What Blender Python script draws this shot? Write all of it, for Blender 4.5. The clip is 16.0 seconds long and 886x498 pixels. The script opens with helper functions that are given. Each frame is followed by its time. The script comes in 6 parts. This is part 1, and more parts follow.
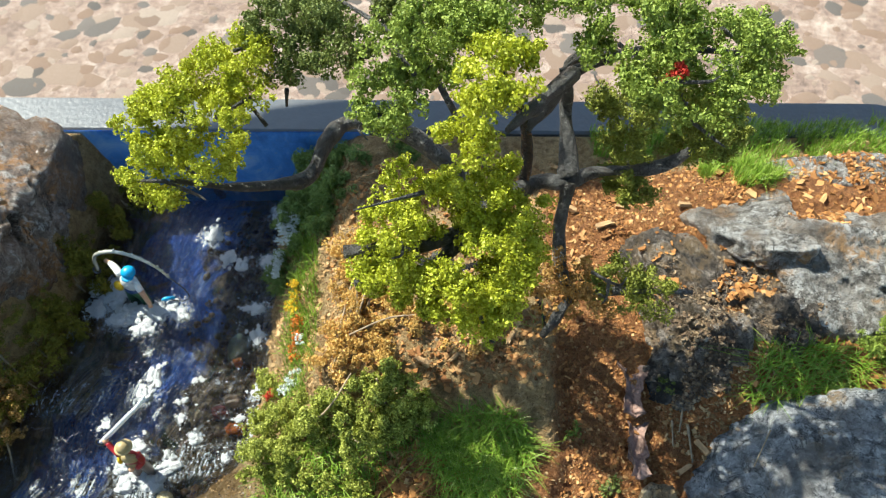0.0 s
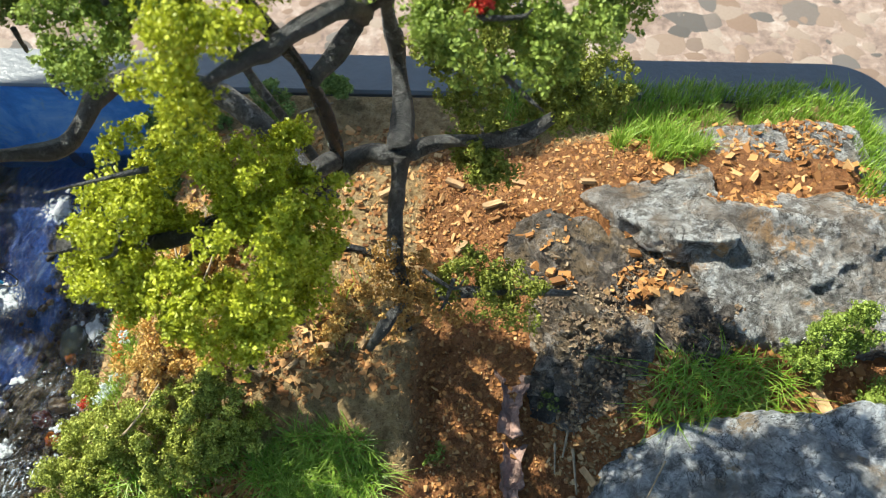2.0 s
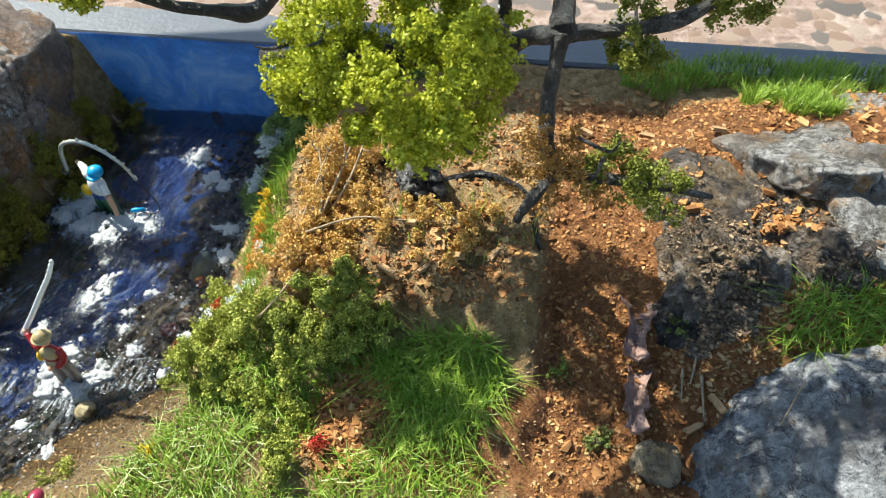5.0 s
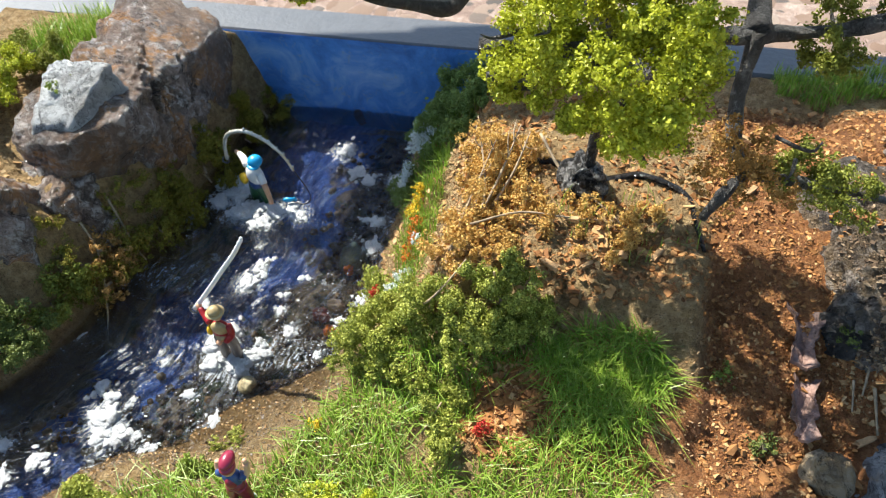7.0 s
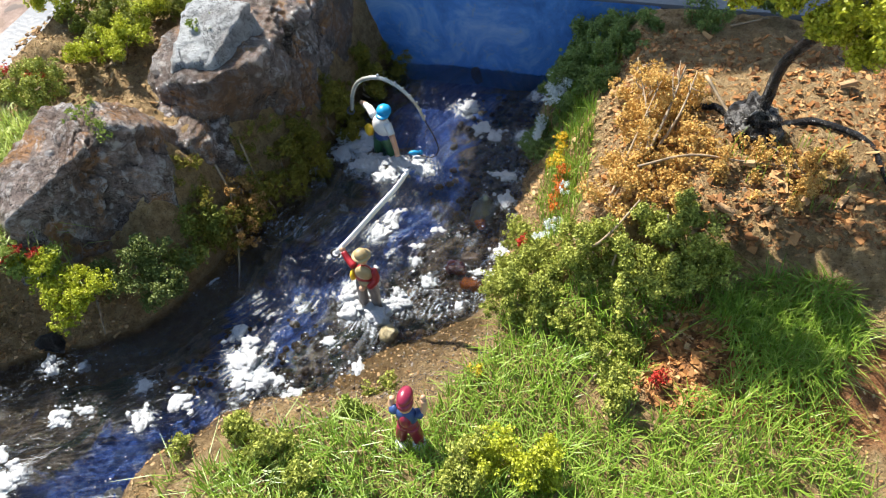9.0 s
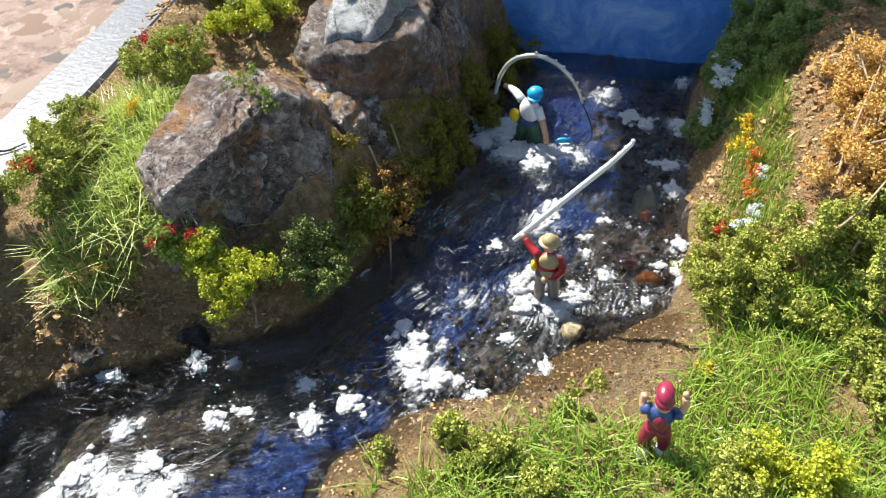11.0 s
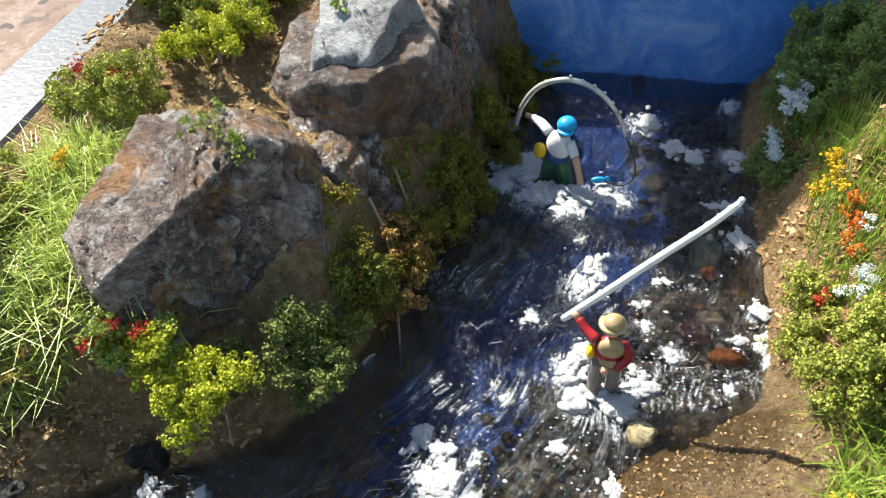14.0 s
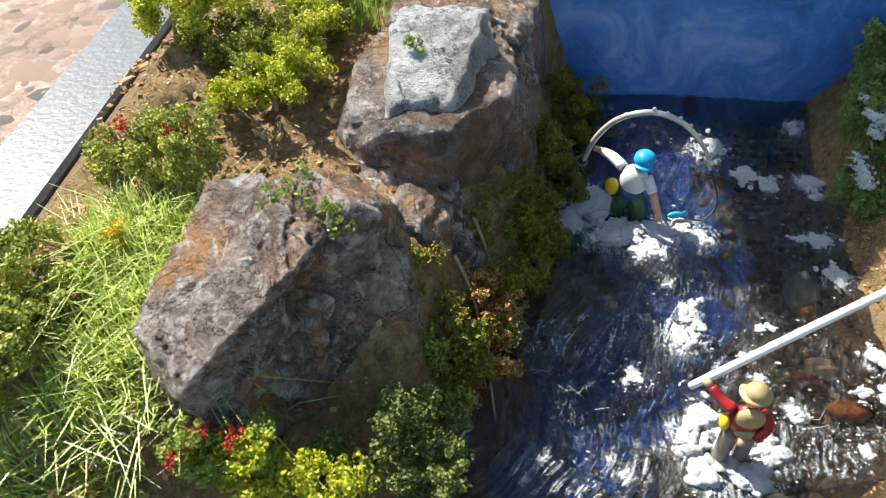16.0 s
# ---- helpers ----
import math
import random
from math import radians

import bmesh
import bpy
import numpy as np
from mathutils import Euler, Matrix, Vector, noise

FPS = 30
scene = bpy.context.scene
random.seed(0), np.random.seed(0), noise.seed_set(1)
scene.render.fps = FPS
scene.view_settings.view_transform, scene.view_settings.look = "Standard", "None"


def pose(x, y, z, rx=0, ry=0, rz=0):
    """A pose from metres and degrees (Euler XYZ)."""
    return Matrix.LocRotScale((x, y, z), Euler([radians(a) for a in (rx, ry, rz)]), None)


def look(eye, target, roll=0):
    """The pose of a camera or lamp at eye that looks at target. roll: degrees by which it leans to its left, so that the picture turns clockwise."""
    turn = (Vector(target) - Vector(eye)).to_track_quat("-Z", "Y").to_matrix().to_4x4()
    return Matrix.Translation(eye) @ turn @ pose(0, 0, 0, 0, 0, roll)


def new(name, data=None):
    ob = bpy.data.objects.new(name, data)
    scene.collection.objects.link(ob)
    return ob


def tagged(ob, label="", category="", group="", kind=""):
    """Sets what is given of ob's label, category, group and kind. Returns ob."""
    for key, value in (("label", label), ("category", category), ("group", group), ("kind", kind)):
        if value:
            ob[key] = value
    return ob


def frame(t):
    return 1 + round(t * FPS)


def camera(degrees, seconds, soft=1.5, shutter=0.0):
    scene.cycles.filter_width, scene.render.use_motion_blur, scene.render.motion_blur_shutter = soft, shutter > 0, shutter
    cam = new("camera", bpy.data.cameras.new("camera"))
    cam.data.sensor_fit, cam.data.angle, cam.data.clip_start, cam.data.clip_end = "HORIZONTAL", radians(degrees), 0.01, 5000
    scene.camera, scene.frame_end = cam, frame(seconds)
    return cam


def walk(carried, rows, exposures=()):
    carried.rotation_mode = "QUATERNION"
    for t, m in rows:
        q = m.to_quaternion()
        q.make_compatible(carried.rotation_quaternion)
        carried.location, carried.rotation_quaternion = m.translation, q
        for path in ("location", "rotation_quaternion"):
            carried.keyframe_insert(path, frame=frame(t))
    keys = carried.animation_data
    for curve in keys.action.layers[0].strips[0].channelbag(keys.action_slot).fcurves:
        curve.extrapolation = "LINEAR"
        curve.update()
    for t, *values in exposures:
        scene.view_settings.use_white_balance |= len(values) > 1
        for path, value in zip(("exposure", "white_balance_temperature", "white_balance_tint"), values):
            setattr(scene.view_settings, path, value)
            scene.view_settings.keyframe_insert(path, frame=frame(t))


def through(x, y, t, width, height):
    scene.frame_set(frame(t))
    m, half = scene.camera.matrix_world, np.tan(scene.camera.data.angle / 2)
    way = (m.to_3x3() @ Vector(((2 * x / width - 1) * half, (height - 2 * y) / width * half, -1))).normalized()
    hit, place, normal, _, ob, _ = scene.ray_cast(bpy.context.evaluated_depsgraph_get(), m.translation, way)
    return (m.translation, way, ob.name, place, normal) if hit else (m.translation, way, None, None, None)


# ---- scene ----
cam = camera(61.66, 16.0, soft=1.0)
cam.data.dof.use_dof, cam.data.dof.focus_distance, cam.data.dof.aperture_fstop = True, 0.118, 60.0
# seconds, eye in metres, turn in degrees
PATH = [
    (0.0, -0.001312, 0.000565, 0.167044, 36.921, -0.587, -0.027),
    (0.5, 0.004984, 0.004757, 0.170647, 35.307, -0.782, -0.364),
    (1.0, 0.014829, 0.009547, 0.165008, 33.770, -1.002, -0.613),
    (1.5, 0.025875, 0.019481, 0.155749, 33.514, -0.955, -0.274),
    (2.0, 0.027883, 0.020881, 0.146701, 34.189, -0.917, 0.571),
    (2.5, 0.031969, 0.019838, 0.138309, 35.970, -0.936, 1.541),
    (3.0, 0.032907, 0.016223, 0.130694, 37.852, -1.029, 2.285),
    (3.5, 0.032202, 0.010389, 0.126305, 39.343, -1.110, 2.862),
    (4.0, 0.028256, 0.003742, 0.123634, 40.448, -0.891, 3.710),
    (4.5, 0.024335, -0.002154, 0.126429, 41.153, -0.389, 5.137),
    (5.0, 0.017459, -0.008097, 0.128967, 41.640, 0.395, 7.120),
    (7.5, -0.001722, -0.017811, 0.128625, 42.997, 2.547, 13.493),
    (8.0, -0.006416, -0.021217, 0.126565, 42.929, 2.730, 14.101),
    (8.5, -0.016296, -0.023411, 0.121498, 43.022, 3.041, 14.960),
    (9.0, -0.021700, -0.024688, 0.117669, 43.093, 3.196, 15.481),
    (9.5, -0.031547, -0.027831, 0.113564, 43.531, 3.125, 15.732),
    (10.0, -0.042661, -0.029308, 0.108239, 44.064, 2.932, 16.000),
    (12.5, -0.066300, -0.024332, 0.100823, 45.910, 3.001, 15.656),
    (13.0, -0.070717, -0.017806, 0.096382, 46.123, 3.015, 15.170),
    (13.5, -0.072693, -0.009596, 0.094351, 46.065, 2.754, 14.510),
    (14.0, -0.071493, -0.004018, 0.090617, 45.832, 2.482, 13.595),
    (14.5, -0.074743, -0.001186, 0.088422, 45.603, 2.302, 12.695),
    (15.0, -0.080938, 0.001187, 0.087414, 45.440, 2.036, 11.717),
    (15.5, -0.087394, 0.003696, 0.087832, 46.278, 1.924, 10.674),
    (16.0, -0.092675, 0.005868, 0.089724, 45.700, 2.342, 9.667),
]
walk(cam, [(t, pose(*p)) for t, *p in PATH], [(0.0, 1.12, 6250, -4), (4.0, 1.14, 6250, -3), (7.0, 1.17, 6300, 3), (10.0, 1.17, 6300, 6), (13.0, 1.20, 6450, 4), (16.0, 1.24, 6450, 4)])

# ---- light ----
U = 0.0125                      # one building unit in metres; all sizes below are in units
SUN = Vector((-0.72, 0.47, 1.0)).normalized()
sun_data = bpy.data.lights.new("sun", "SUN")
sun_data.energy, sun_data.angle, sun_data.color = 5.0, radians(0.53), (1.0, 0.915, 0.83)
sun = new("sun", sun_data)
sun.matrix_world = look(SUN, (0, 0, 0))
world = bpy.data.worlds.new("sky")
scene.world = world
world.use_nodes = True
sky = world.node_tree.nodes.new("ShaderNodeTexSky")
sky.sky_type, sky.sun_disc = "NISHITA", False
sky.sun_elevation = math.asin(SUN.z)
sky.sun_rotation = math.atan2(SUN.x, SUN.y)
world.node_tree.links.new(sky.outputs[0], world.node_tree.nodes["Background"].inputs[0])
world.node_tree.nodes["Background"].inputs[1].default_value = 0.092

# ---- materials ----
def nodes_of(name):
    m = bpy.data.materials.new(name)
    m.use_nodes = True
    t = m.node_tree
    return m, t, t.nodes["Principled BSDF"]


def coords(t, scale):
    """Object coordinates in units, times scale."""
    c = t.nodes.new("ShaderNodeTexCoord")
    v = t.nodes.new("ShaderNodeVectorMath")
    v.operation = "SCALE"
    v.inputs["Scale"].default_value = scale / U
    t.links.new(c.outputs["Object"], v.inputs[0])
    return v.outputs[0]


def noise_of(t, scale, detail=4, rough=0.6, distort=0.0):
    n = t.nodes.new("ShaderNodeTexNoise")
    n.inputs["Scale"].default_value = 1.0
    n.inputs["Detail"].default_value, n.inputs["Roughness"].default_value = detail, rough
    n.inputs["Distortion"].default_value = distort
    t.links.new(coords(t, scale), n.inputs["Vector"])
    return n.outputs["Fac"]


def ramp(t, fac, stops):
    r = t.nodes.new("ShaderNodeValToRGB")
    e = r.color_ramp.elements
    while len(e) < len(stops):
        e.new(0.5)
    for el, (p, c) in zip(e, stops):
        el.position, el.color = p, (*c, 1)
    t.links.new(fac, r.inputs[0])
    return r.outputs[0]


def mix(t, fac, a, b):
    m = t.nodes.new("ShaderNodeMix")
    m.data_type = "RGBA"
    for sock, v in ((m.inputs["Factor"], fac), (m.inputs["A"], a), (m.inputs["B"], b)):
        if isinstance(v, bpy.types.NodeSocket):
            t.links.new(v, sock)
        else:
            sock.default_value = v if isinstance(v, float) else (*v, 1)
    return m.outputs["Result"]


def maths(t, op, a, b):
    m = t.nodes.new("ShaderNodeMath")
    m.operation = op
    for i, v in enumerate((a, b)):
        if isinstance(v, bpy.types.NodeSocket):
            t.links.new(v, m.inputs[i])
        else:
            m.inputs[i].default_value = v
    return m.outputs[0]


def step_between(t, v, lo, hi):
    m = t.nodes.new("ShaderNodeMapRange")
    m.interpolation_type = "SMOOTHSTEP"
    m.inputs["From Min"].default_value, m.inputs["From Max"].default_value = lo, hi
    t.links.new(v, m.inputs["Value"])
    return m.outputs["Result"]


def bump(t, bsdf, height, strength, dist):
    b = t.nodes.new("ShaderNodeBump")
    b.inputs["Strength"].default_value, b.inputs["Distance"].default_value = strength, dist * U
    t.links.new(height, b.inputs["Height"])
    t.links.new(b.outputs[0], bsdf.inputs["Normal"])
    return b.outputs[0]


def attribute(t, name):
    a = t.nodes.new("ShaderNodeAttribute")
    a.attribute_name = name
    return a.outputs["Fac"]


def island(t):
    return t.nodes.new("ShaderNodeNewGeometry").outputs["Random Per Island"]


def leaf_material(name, stops, rough=0.55, through=0.25):
    """Foliage: colour differs leaf by leaf and in soft patches, some light passes through."""
    m, t, b = nodes_of(name)
    f = maths(t, "ADD", maths(t, "MULTIPLY", island(t), 0.34), maths(t, "ADD", maths(t, "MULTIPLY", noise_of(t, 1.6, 2), 0.25), maths(t, "MULTIPLY", noise_of(t, 6, 2), 0.45)))
    c = ramp(t, f, stops)
    t.links.new(c, b.inputs["Base Color"])
    b.inputs["Roughness"].default_value = rough
    b.inputs["Specular IOR Level"].default_value = 0.3
    tr = t.nodes.new("ShaderNodeBsdfTranslucent")
    t.links.new(c, tr.inputs[0])
    mx = t.nodes.new("ShaderNodeMixShader")
    mx.inputs[0].default_value = through
    t.links.new(b.outputs[0], mx.inputs[1])
    t.links.new(tr.outputs[0], mx.inputs[2])
    t.links.new(mx.outputs[0], t.nodes["Material Output"].inputs[0])
    return m


def plain(name, color, rough=0.5, vary=0.12, scale=6.0, metal=0.0, relief=0.0, coat=0.0):
    """Paint, plastic or wood with a little unevenness."""
    m, t, b = nodes_of(name)
    dark = tuple(c * (1 - 2.2 * vary) for c in color)
    lite = tuple(min(1, c * (1 + vary)) for c in color)
    n = noise_of(t, scale, 5)
    t.links.new(ramp(t, n, [(0.3, dark), (0.65, lite)]), b.inputs["Base Color"])
    b.inputs["Roughness"].default_value, b.inputs["Metallic"].default_value = rough, metal
    b.inputs["Coat Weight"].default_value = coat
    if relief:
        bump(t, b, noise_of(t, scale * 4, 4), 0.6, relief)
    return m


def chips_material(name, stops, rough=0.8):
    m, t, b = nodes_of(name)
    c = ramp(t, island(t), stops)
    n = noise_of(t, 14, 3)
    t.links.new(mix(t, maths(t, "MULTIPLY", n, 0.35), c, (0.10, 0.05, 0.02)), b.inputs["Base Color"])
    b.inputs["Roughness"].default_value = rough
    b.inputs["Specular IOR Level"].default_value = 0.25
    bump(t, b, noise_of(t, 30, 3), 0.5, 0.02)
    return m


def rock_material(name, base, rust, pale, rust_at=0.56, pale_at=0.6, rough=0.42):
    """Painted plaster stone: mottling, rusty patches, pale dry-brushed ridges, dark cracks, colour darkened in pits and
    hollows, a faint sheen.
    """
    m, t, b = nodes_of(name)
    big, mid = noise_of(t, 0.9, 4, 0.6, 0.5), noise_of(t, 3.4, 9, 0.75, 0.4)
    fine, grain = noise_of(t, 13, 6, 0.75), noise_of(t, 42, 4, 0.7)
    crack = step_between(t, maths(t, "ABSOLUTE", maths(t, "SUBTRACT", noise_of(t, 1.1, 7, 0.66, 0.6), 0.5), 0.0), 0.0, 0.009)
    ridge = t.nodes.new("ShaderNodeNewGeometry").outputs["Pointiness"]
    c = ramp(t, mid, [(0.34, tuple(v * 0.22 for v in base)), (0.5, base), (0.66, tuple(v * 1.8 for v in base))])
    c = mix(t, step_between(t, maths(t, "ADD", maths(t, "MULTIPLY", big, 0.7), maths(t, "MULTIPLY", mid, 0.3)), rust_at - 0.035, rust_at + 0.035), c, rust)
    worn = maths(t, "ADD", maths(t, "MULTIPLY", ridge, 1.6), maths(t, "MULTIPLY", noise_of(t, 6, 8, 0.78, 0.6), 0.9))
    c = mix(t, maths(t, "MULTIPLY", step_between(t, worn, pale_at + 0.66, pale_at + 0.82), 0.85), c, pale)
    # Colour darkened in hollows, where pointiness is low.
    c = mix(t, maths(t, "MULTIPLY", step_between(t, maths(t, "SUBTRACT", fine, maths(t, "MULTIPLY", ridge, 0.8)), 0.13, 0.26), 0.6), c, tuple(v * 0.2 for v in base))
    c = mix(t, maths(t, "MULTIPLY", step_between(t, grain, 0.58, 0.68), 0.22), c, pale)
    c = mix(t, crack, tuple(v * 0.2 for v in base), c)
    c = mix(t, maths(t, "MULTIPLY", step_between(t, noise_of(t, 0.55, 4, 0.6, 0.8), 0.47, 0.56), 0.55), c, tuple(0.5 * v + 0.25 * q for v, q in zip(base, rust)))
    c = mix(t, maths(t, "MULTIPLY", step_between(t, noise_of(t, 0.75, 5, 0.65, 0.4), 0.50, 0.62), 0.5), c, tuple(v * 0.35 for v in base))
    t.links.new(c, b.inputs["Base Color"])
    t.links.new(ramp(t, mid, [(0.3, (rough * 0.7,) * 3), (0.7, (rough * 1.6,) * 3)]), b.inputs["Roughness"])
    h = maths(t, "ADD", maths(t, "MULTIPLY", mid, 0.5), maths(t, "MULTIPLY", fine, 0.36))
    h = maths(t, "ADD", h, maths(t, "ADD", maths(t, "MULTIPLY", grain, 0.12), maths(t, "MULTIPLY", crack, 0.12)))
    bump(t, b, h, 1.0, 0.55)
    return m


YELLOW_LEAF = leaf_material("yellow_green_foliage", [(0.18, (0.10, 0.12, 0.008)), (0.48, (0.42, 0.45, 0.025)), (0.85, (0.78, 0.78, 0.12))], 0.45, 0.27)
GREEN_LEAF = leaf_material("green_foliage", [(0.15, (0.06, 0.09, 0.012)), (0.5, (0.23, 0.30, 0.045)), (0.85, (0.48, 0.55, 0.13))], 0.55, 0.24)
DARK_LEAF = leaf_material("dark_green_foliage", [(0.1, (0.05, 0.07, 0.015)), (0.5, (0.14, 0.175, 0.04)), (0.9, (0.32, 0.36, 0.10))], 0.55, 0.21)
OLIVE_LEAF = leaf_material("olive_foliage", [(0.1, (0.09, 0.10, 0.015)), (0.5, (0.22, 0.24, 0.035)), (0.9, (0.40, 0.42, 0.08))], 0.55, 0.21)
BROWN_LEAF = leaf_material("withered_brown_foliage", [(0.1, (0.16, 0.08, 0.02)), (0.5, (0.40, 0.23, 0.065)), (0.9, (0.62, 0.41, 0.15))], 0.8, 0.2)
BUSH_LEAF = leaf_material("bush_foliage", [(0.18, (0.04, 0.06, 0.01)), (0.5, (0.30, 0.33, 0.05)), (0.82, (0.72, 0.72, 0.18))], 0.55, 0.21)
# Olive moss, darkened to carry the rock overhang's shade in its colour.
MOSS_LEAF = leaf_material("shade_darkened_olive_moss", [(0.1, (0.07, 0.06, 0.008)), (0.5, (0.20, 0.175, 0.02)), (0.9, (0.42, 0.37, 0.055))], 0.8, 0.15)
DRY_LEAF = leaf_material("dry_tan_brush", [(0.1, (0.30, 0.17, 0.04)), (0.5, (0.60, 0.38, 0.11)), (0.9, (0.82, 0.58, 0.22))], 0.9, 0.2)
GRASS = leaf_material("static_grass", [(0.15, (0.06, 0.14, 0.010)), (0.45, (0.20, 0.32, 0.03)), (0.72, (0.38, 0.48, 0.09)), (0.90, (0.80, 0.74, 0.40))], 0.35, 0.27)
PALE_GRASS = leaf_material("pale_dry_grass", [(0.15, (0.16, 0.24, 0.03)), (0.45, (0.40, 0.50, 0.09)), (0.7, (0.62, 0.68, 0.22)), (0.9, (0.88, 0.82, 0.52))], 0.35, 0.35)
BARK = rock_material("grey_black_bark", (0.13, 0.125, 0.12), (0.16, 0.12, 0.08), (0.55, 0.54, 0.53), 0.62, 0.52, 0.40)
# The pale ridge tone paints in glossy highlights on black bark.
BLACK_BARK = rock_material("black_varnished_bark", (0.045, 0.042, 0.04), (0.07, 0.05, 0.035), (0.42, 0.40, 0.38), 0.62, 0.56, 0.20)
WALL_LEAF = leaf_material("deep_green_foliage", [(0.1, (0.06, 0.10, 0.03)), (0.5, (0.20, 0.28, 0.07)), (0.9, (0.40, 0.48, 0.16))], 0.55, 0.3)
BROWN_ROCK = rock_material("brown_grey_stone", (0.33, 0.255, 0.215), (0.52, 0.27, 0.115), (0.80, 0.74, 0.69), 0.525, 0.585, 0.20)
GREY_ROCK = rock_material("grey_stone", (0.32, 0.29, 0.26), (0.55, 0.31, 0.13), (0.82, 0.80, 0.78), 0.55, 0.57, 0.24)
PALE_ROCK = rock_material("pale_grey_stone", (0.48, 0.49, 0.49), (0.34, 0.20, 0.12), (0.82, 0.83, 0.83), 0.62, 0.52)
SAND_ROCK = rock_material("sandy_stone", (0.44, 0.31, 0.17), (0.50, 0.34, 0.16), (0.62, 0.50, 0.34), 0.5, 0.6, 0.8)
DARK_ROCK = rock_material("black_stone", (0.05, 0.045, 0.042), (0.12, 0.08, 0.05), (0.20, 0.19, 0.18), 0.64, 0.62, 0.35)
# Dark brown, lowered further to put the shade there into the colour.
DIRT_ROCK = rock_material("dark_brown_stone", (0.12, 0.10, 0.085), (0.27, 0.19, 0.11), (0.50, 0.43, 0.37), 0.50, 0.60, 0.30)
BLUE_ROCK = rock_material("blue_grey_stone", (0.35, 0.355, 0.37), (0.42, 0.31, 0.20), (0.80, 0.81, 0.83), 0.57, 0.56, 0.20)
CHIPS = chips_material("bark_crumbs", [(0.0, (0.14, 0.058, 0.02)), (0.4, (0.34, 0.15, 0.045)), (0.75, (0.50, 0.235, 0.075)), (1.0, (0.62, 0.40, 0.18))])
WOOD = plain("splintered_wood", (0.46, 0.28, 0.13), 0.75, 0.25, 5, 0, 0.03)
TWIG = plain("dry_twig", (0.36, 0.27, 0.17), 0.8, 0.25, 8, 0, 0.02)
BARK_SHEET = plain("purple_brown_bark", (0.24, 0.15, 0.12), 0.55, 0.42, 3.5, 0, 0.12)
FOAM = plain("white_foam", (0.66, 0.67, 0.68), 0.45, 0.06, 12, 0, 0.2)
RED = plain("red_flock", (0.55, 0.04, 0.02), 0.7, 0.2, 20)
ORANGE = plain("orange_flock", (0.72, 0.20, 0.02), 0.7, 0.2, 20)
YELLOW = plain("yellow_flock", (0.78, 0.52, 0.02), 0.7, 0.2, 20)
WHITE = plain("white_flock", (0.72, 0.76, 0.74), 0.7, 0.1, 20)

# soil sheet
SOIL, t, b = nodes_of("crumbly_soil")
n1, n2, n3 = noise_of(t, 1.1, 4, 0.6, 0.4), noise_of(t, 7, 7, 0.75), noise_of(t, 26, 5, 0.75)
tan = ramp(t, n2, [(0.3, (0.22, 0.125, 0.05)), (0.5, (0.56, 0.37, 0.165)), (0.7, (0.76, 0.57, 0.32))])
red = ramp(t, n2, [(0.3, (0.16, 0.06, 0.022)), (0.5, (0.44, 0.18, 0.06)), (0.7, (0.66, 0.34, 0.14))])
c = mix(t, step_between(t, maths(t, "ADD", attribute(t, "red"), maths(t, "MULTIPLY", n1, 0.6)), 0.55, 0.95), tan, red)
c = mix(t, maths(t, "MULTIPLY", attribute(t, "wet"), 0.75), c, (0.075, 0.05, 0.03))
c = mix(t, maths(t, "MULTIPLY", step_between(t, n3, 0.53, 0.66), 0.7), c, (0.10, 0.06, 0.03))
t.links.new(c, b.inputs["Base Color"])
t.links.new(ramp(t, attribute(t, "wet"), [(0.1, (0.88, 0.88, 0.88)), (0.7, (0.22, 0.22, 0.22))]), b.inputs["Roughness"])
b.inputs["Specular IOR Level"].default_value = 0.35
bump(t, b, maths(t, "ADD", maths(t, "MULTIPLY", n2, 0.55), maths(t, "MULTIPLY", n3, -0.45)), 1.0, 0.6)

# painted river bed
BED, t, b = nodes_of("painted_river_bed")
n1, n3 = noise_of(t, 0.8, 4, 0.6, 1.2), noise_of(t, 9, 5, 0.7)
along = t.nodes.new("ShaderNodeAttribute")
along.attribute_name = "flow"
# Light and dark streaks in the bed colour imitate ripple reflections.
swept = t.nodes.new("ShaderNodeTexNoise")
swept.inputs["Scale"].default_value, swept.inputs["Detail"].default_value, swept.inputs["Distortion"].default_value = 2.6, 8, 1.6
swept.inputs["Roughness"].default_value = 0.7
t.links.new(along.outputs["Vector"], swept.inputs["Vector"])
n2 = maths(t, "ADD", maths(t, "MULTIPLY", swept.outputs["Fac"], 0.6), maths(t, "MULTIPLY", noise_of(t, 3.5, 7, 0.75, 1.5), 0.4))
brown = ramp(t, n2, [(0.36, (0.02, 0.015, 0.01)), (0.52, (0.27, 0.21, 0.14)), (0.66, (0.62, 0.52, 0.40))])
green = ramp(t, n2, [(0.34, (0.012, 0.02, 0.01)), (0.55, (0.07, 0.10, 0.045)), (0.7, (0.28, 0.30, 0.18))])
blue = ramp(t, n2, [(0.34, (0.012, 0.035, 0.22)), (0.5, (0.05, 0.15, 0.62)), (0.66, (0.34, 0.50, 0.86))])
c = mix(t, step_between(t, noise_of(t, 1.3, 3, 0.6, 0.8), 0.52, 0.62), brown, green)
c = mix(t, step_between(t, maths(t, "ADD", maths(t, "MULTIPLY", attribute(t, "blue"), 0.55), maths(t, "MULTIPLY", n1, 1.4)), 0.92, 1.14), c, blue)
t.links.new(c, b.inputs["Base Color"])
b.inputs["Roughness"].default_value = 0.5
bump(t, b, n3, 0.8, 0.12)

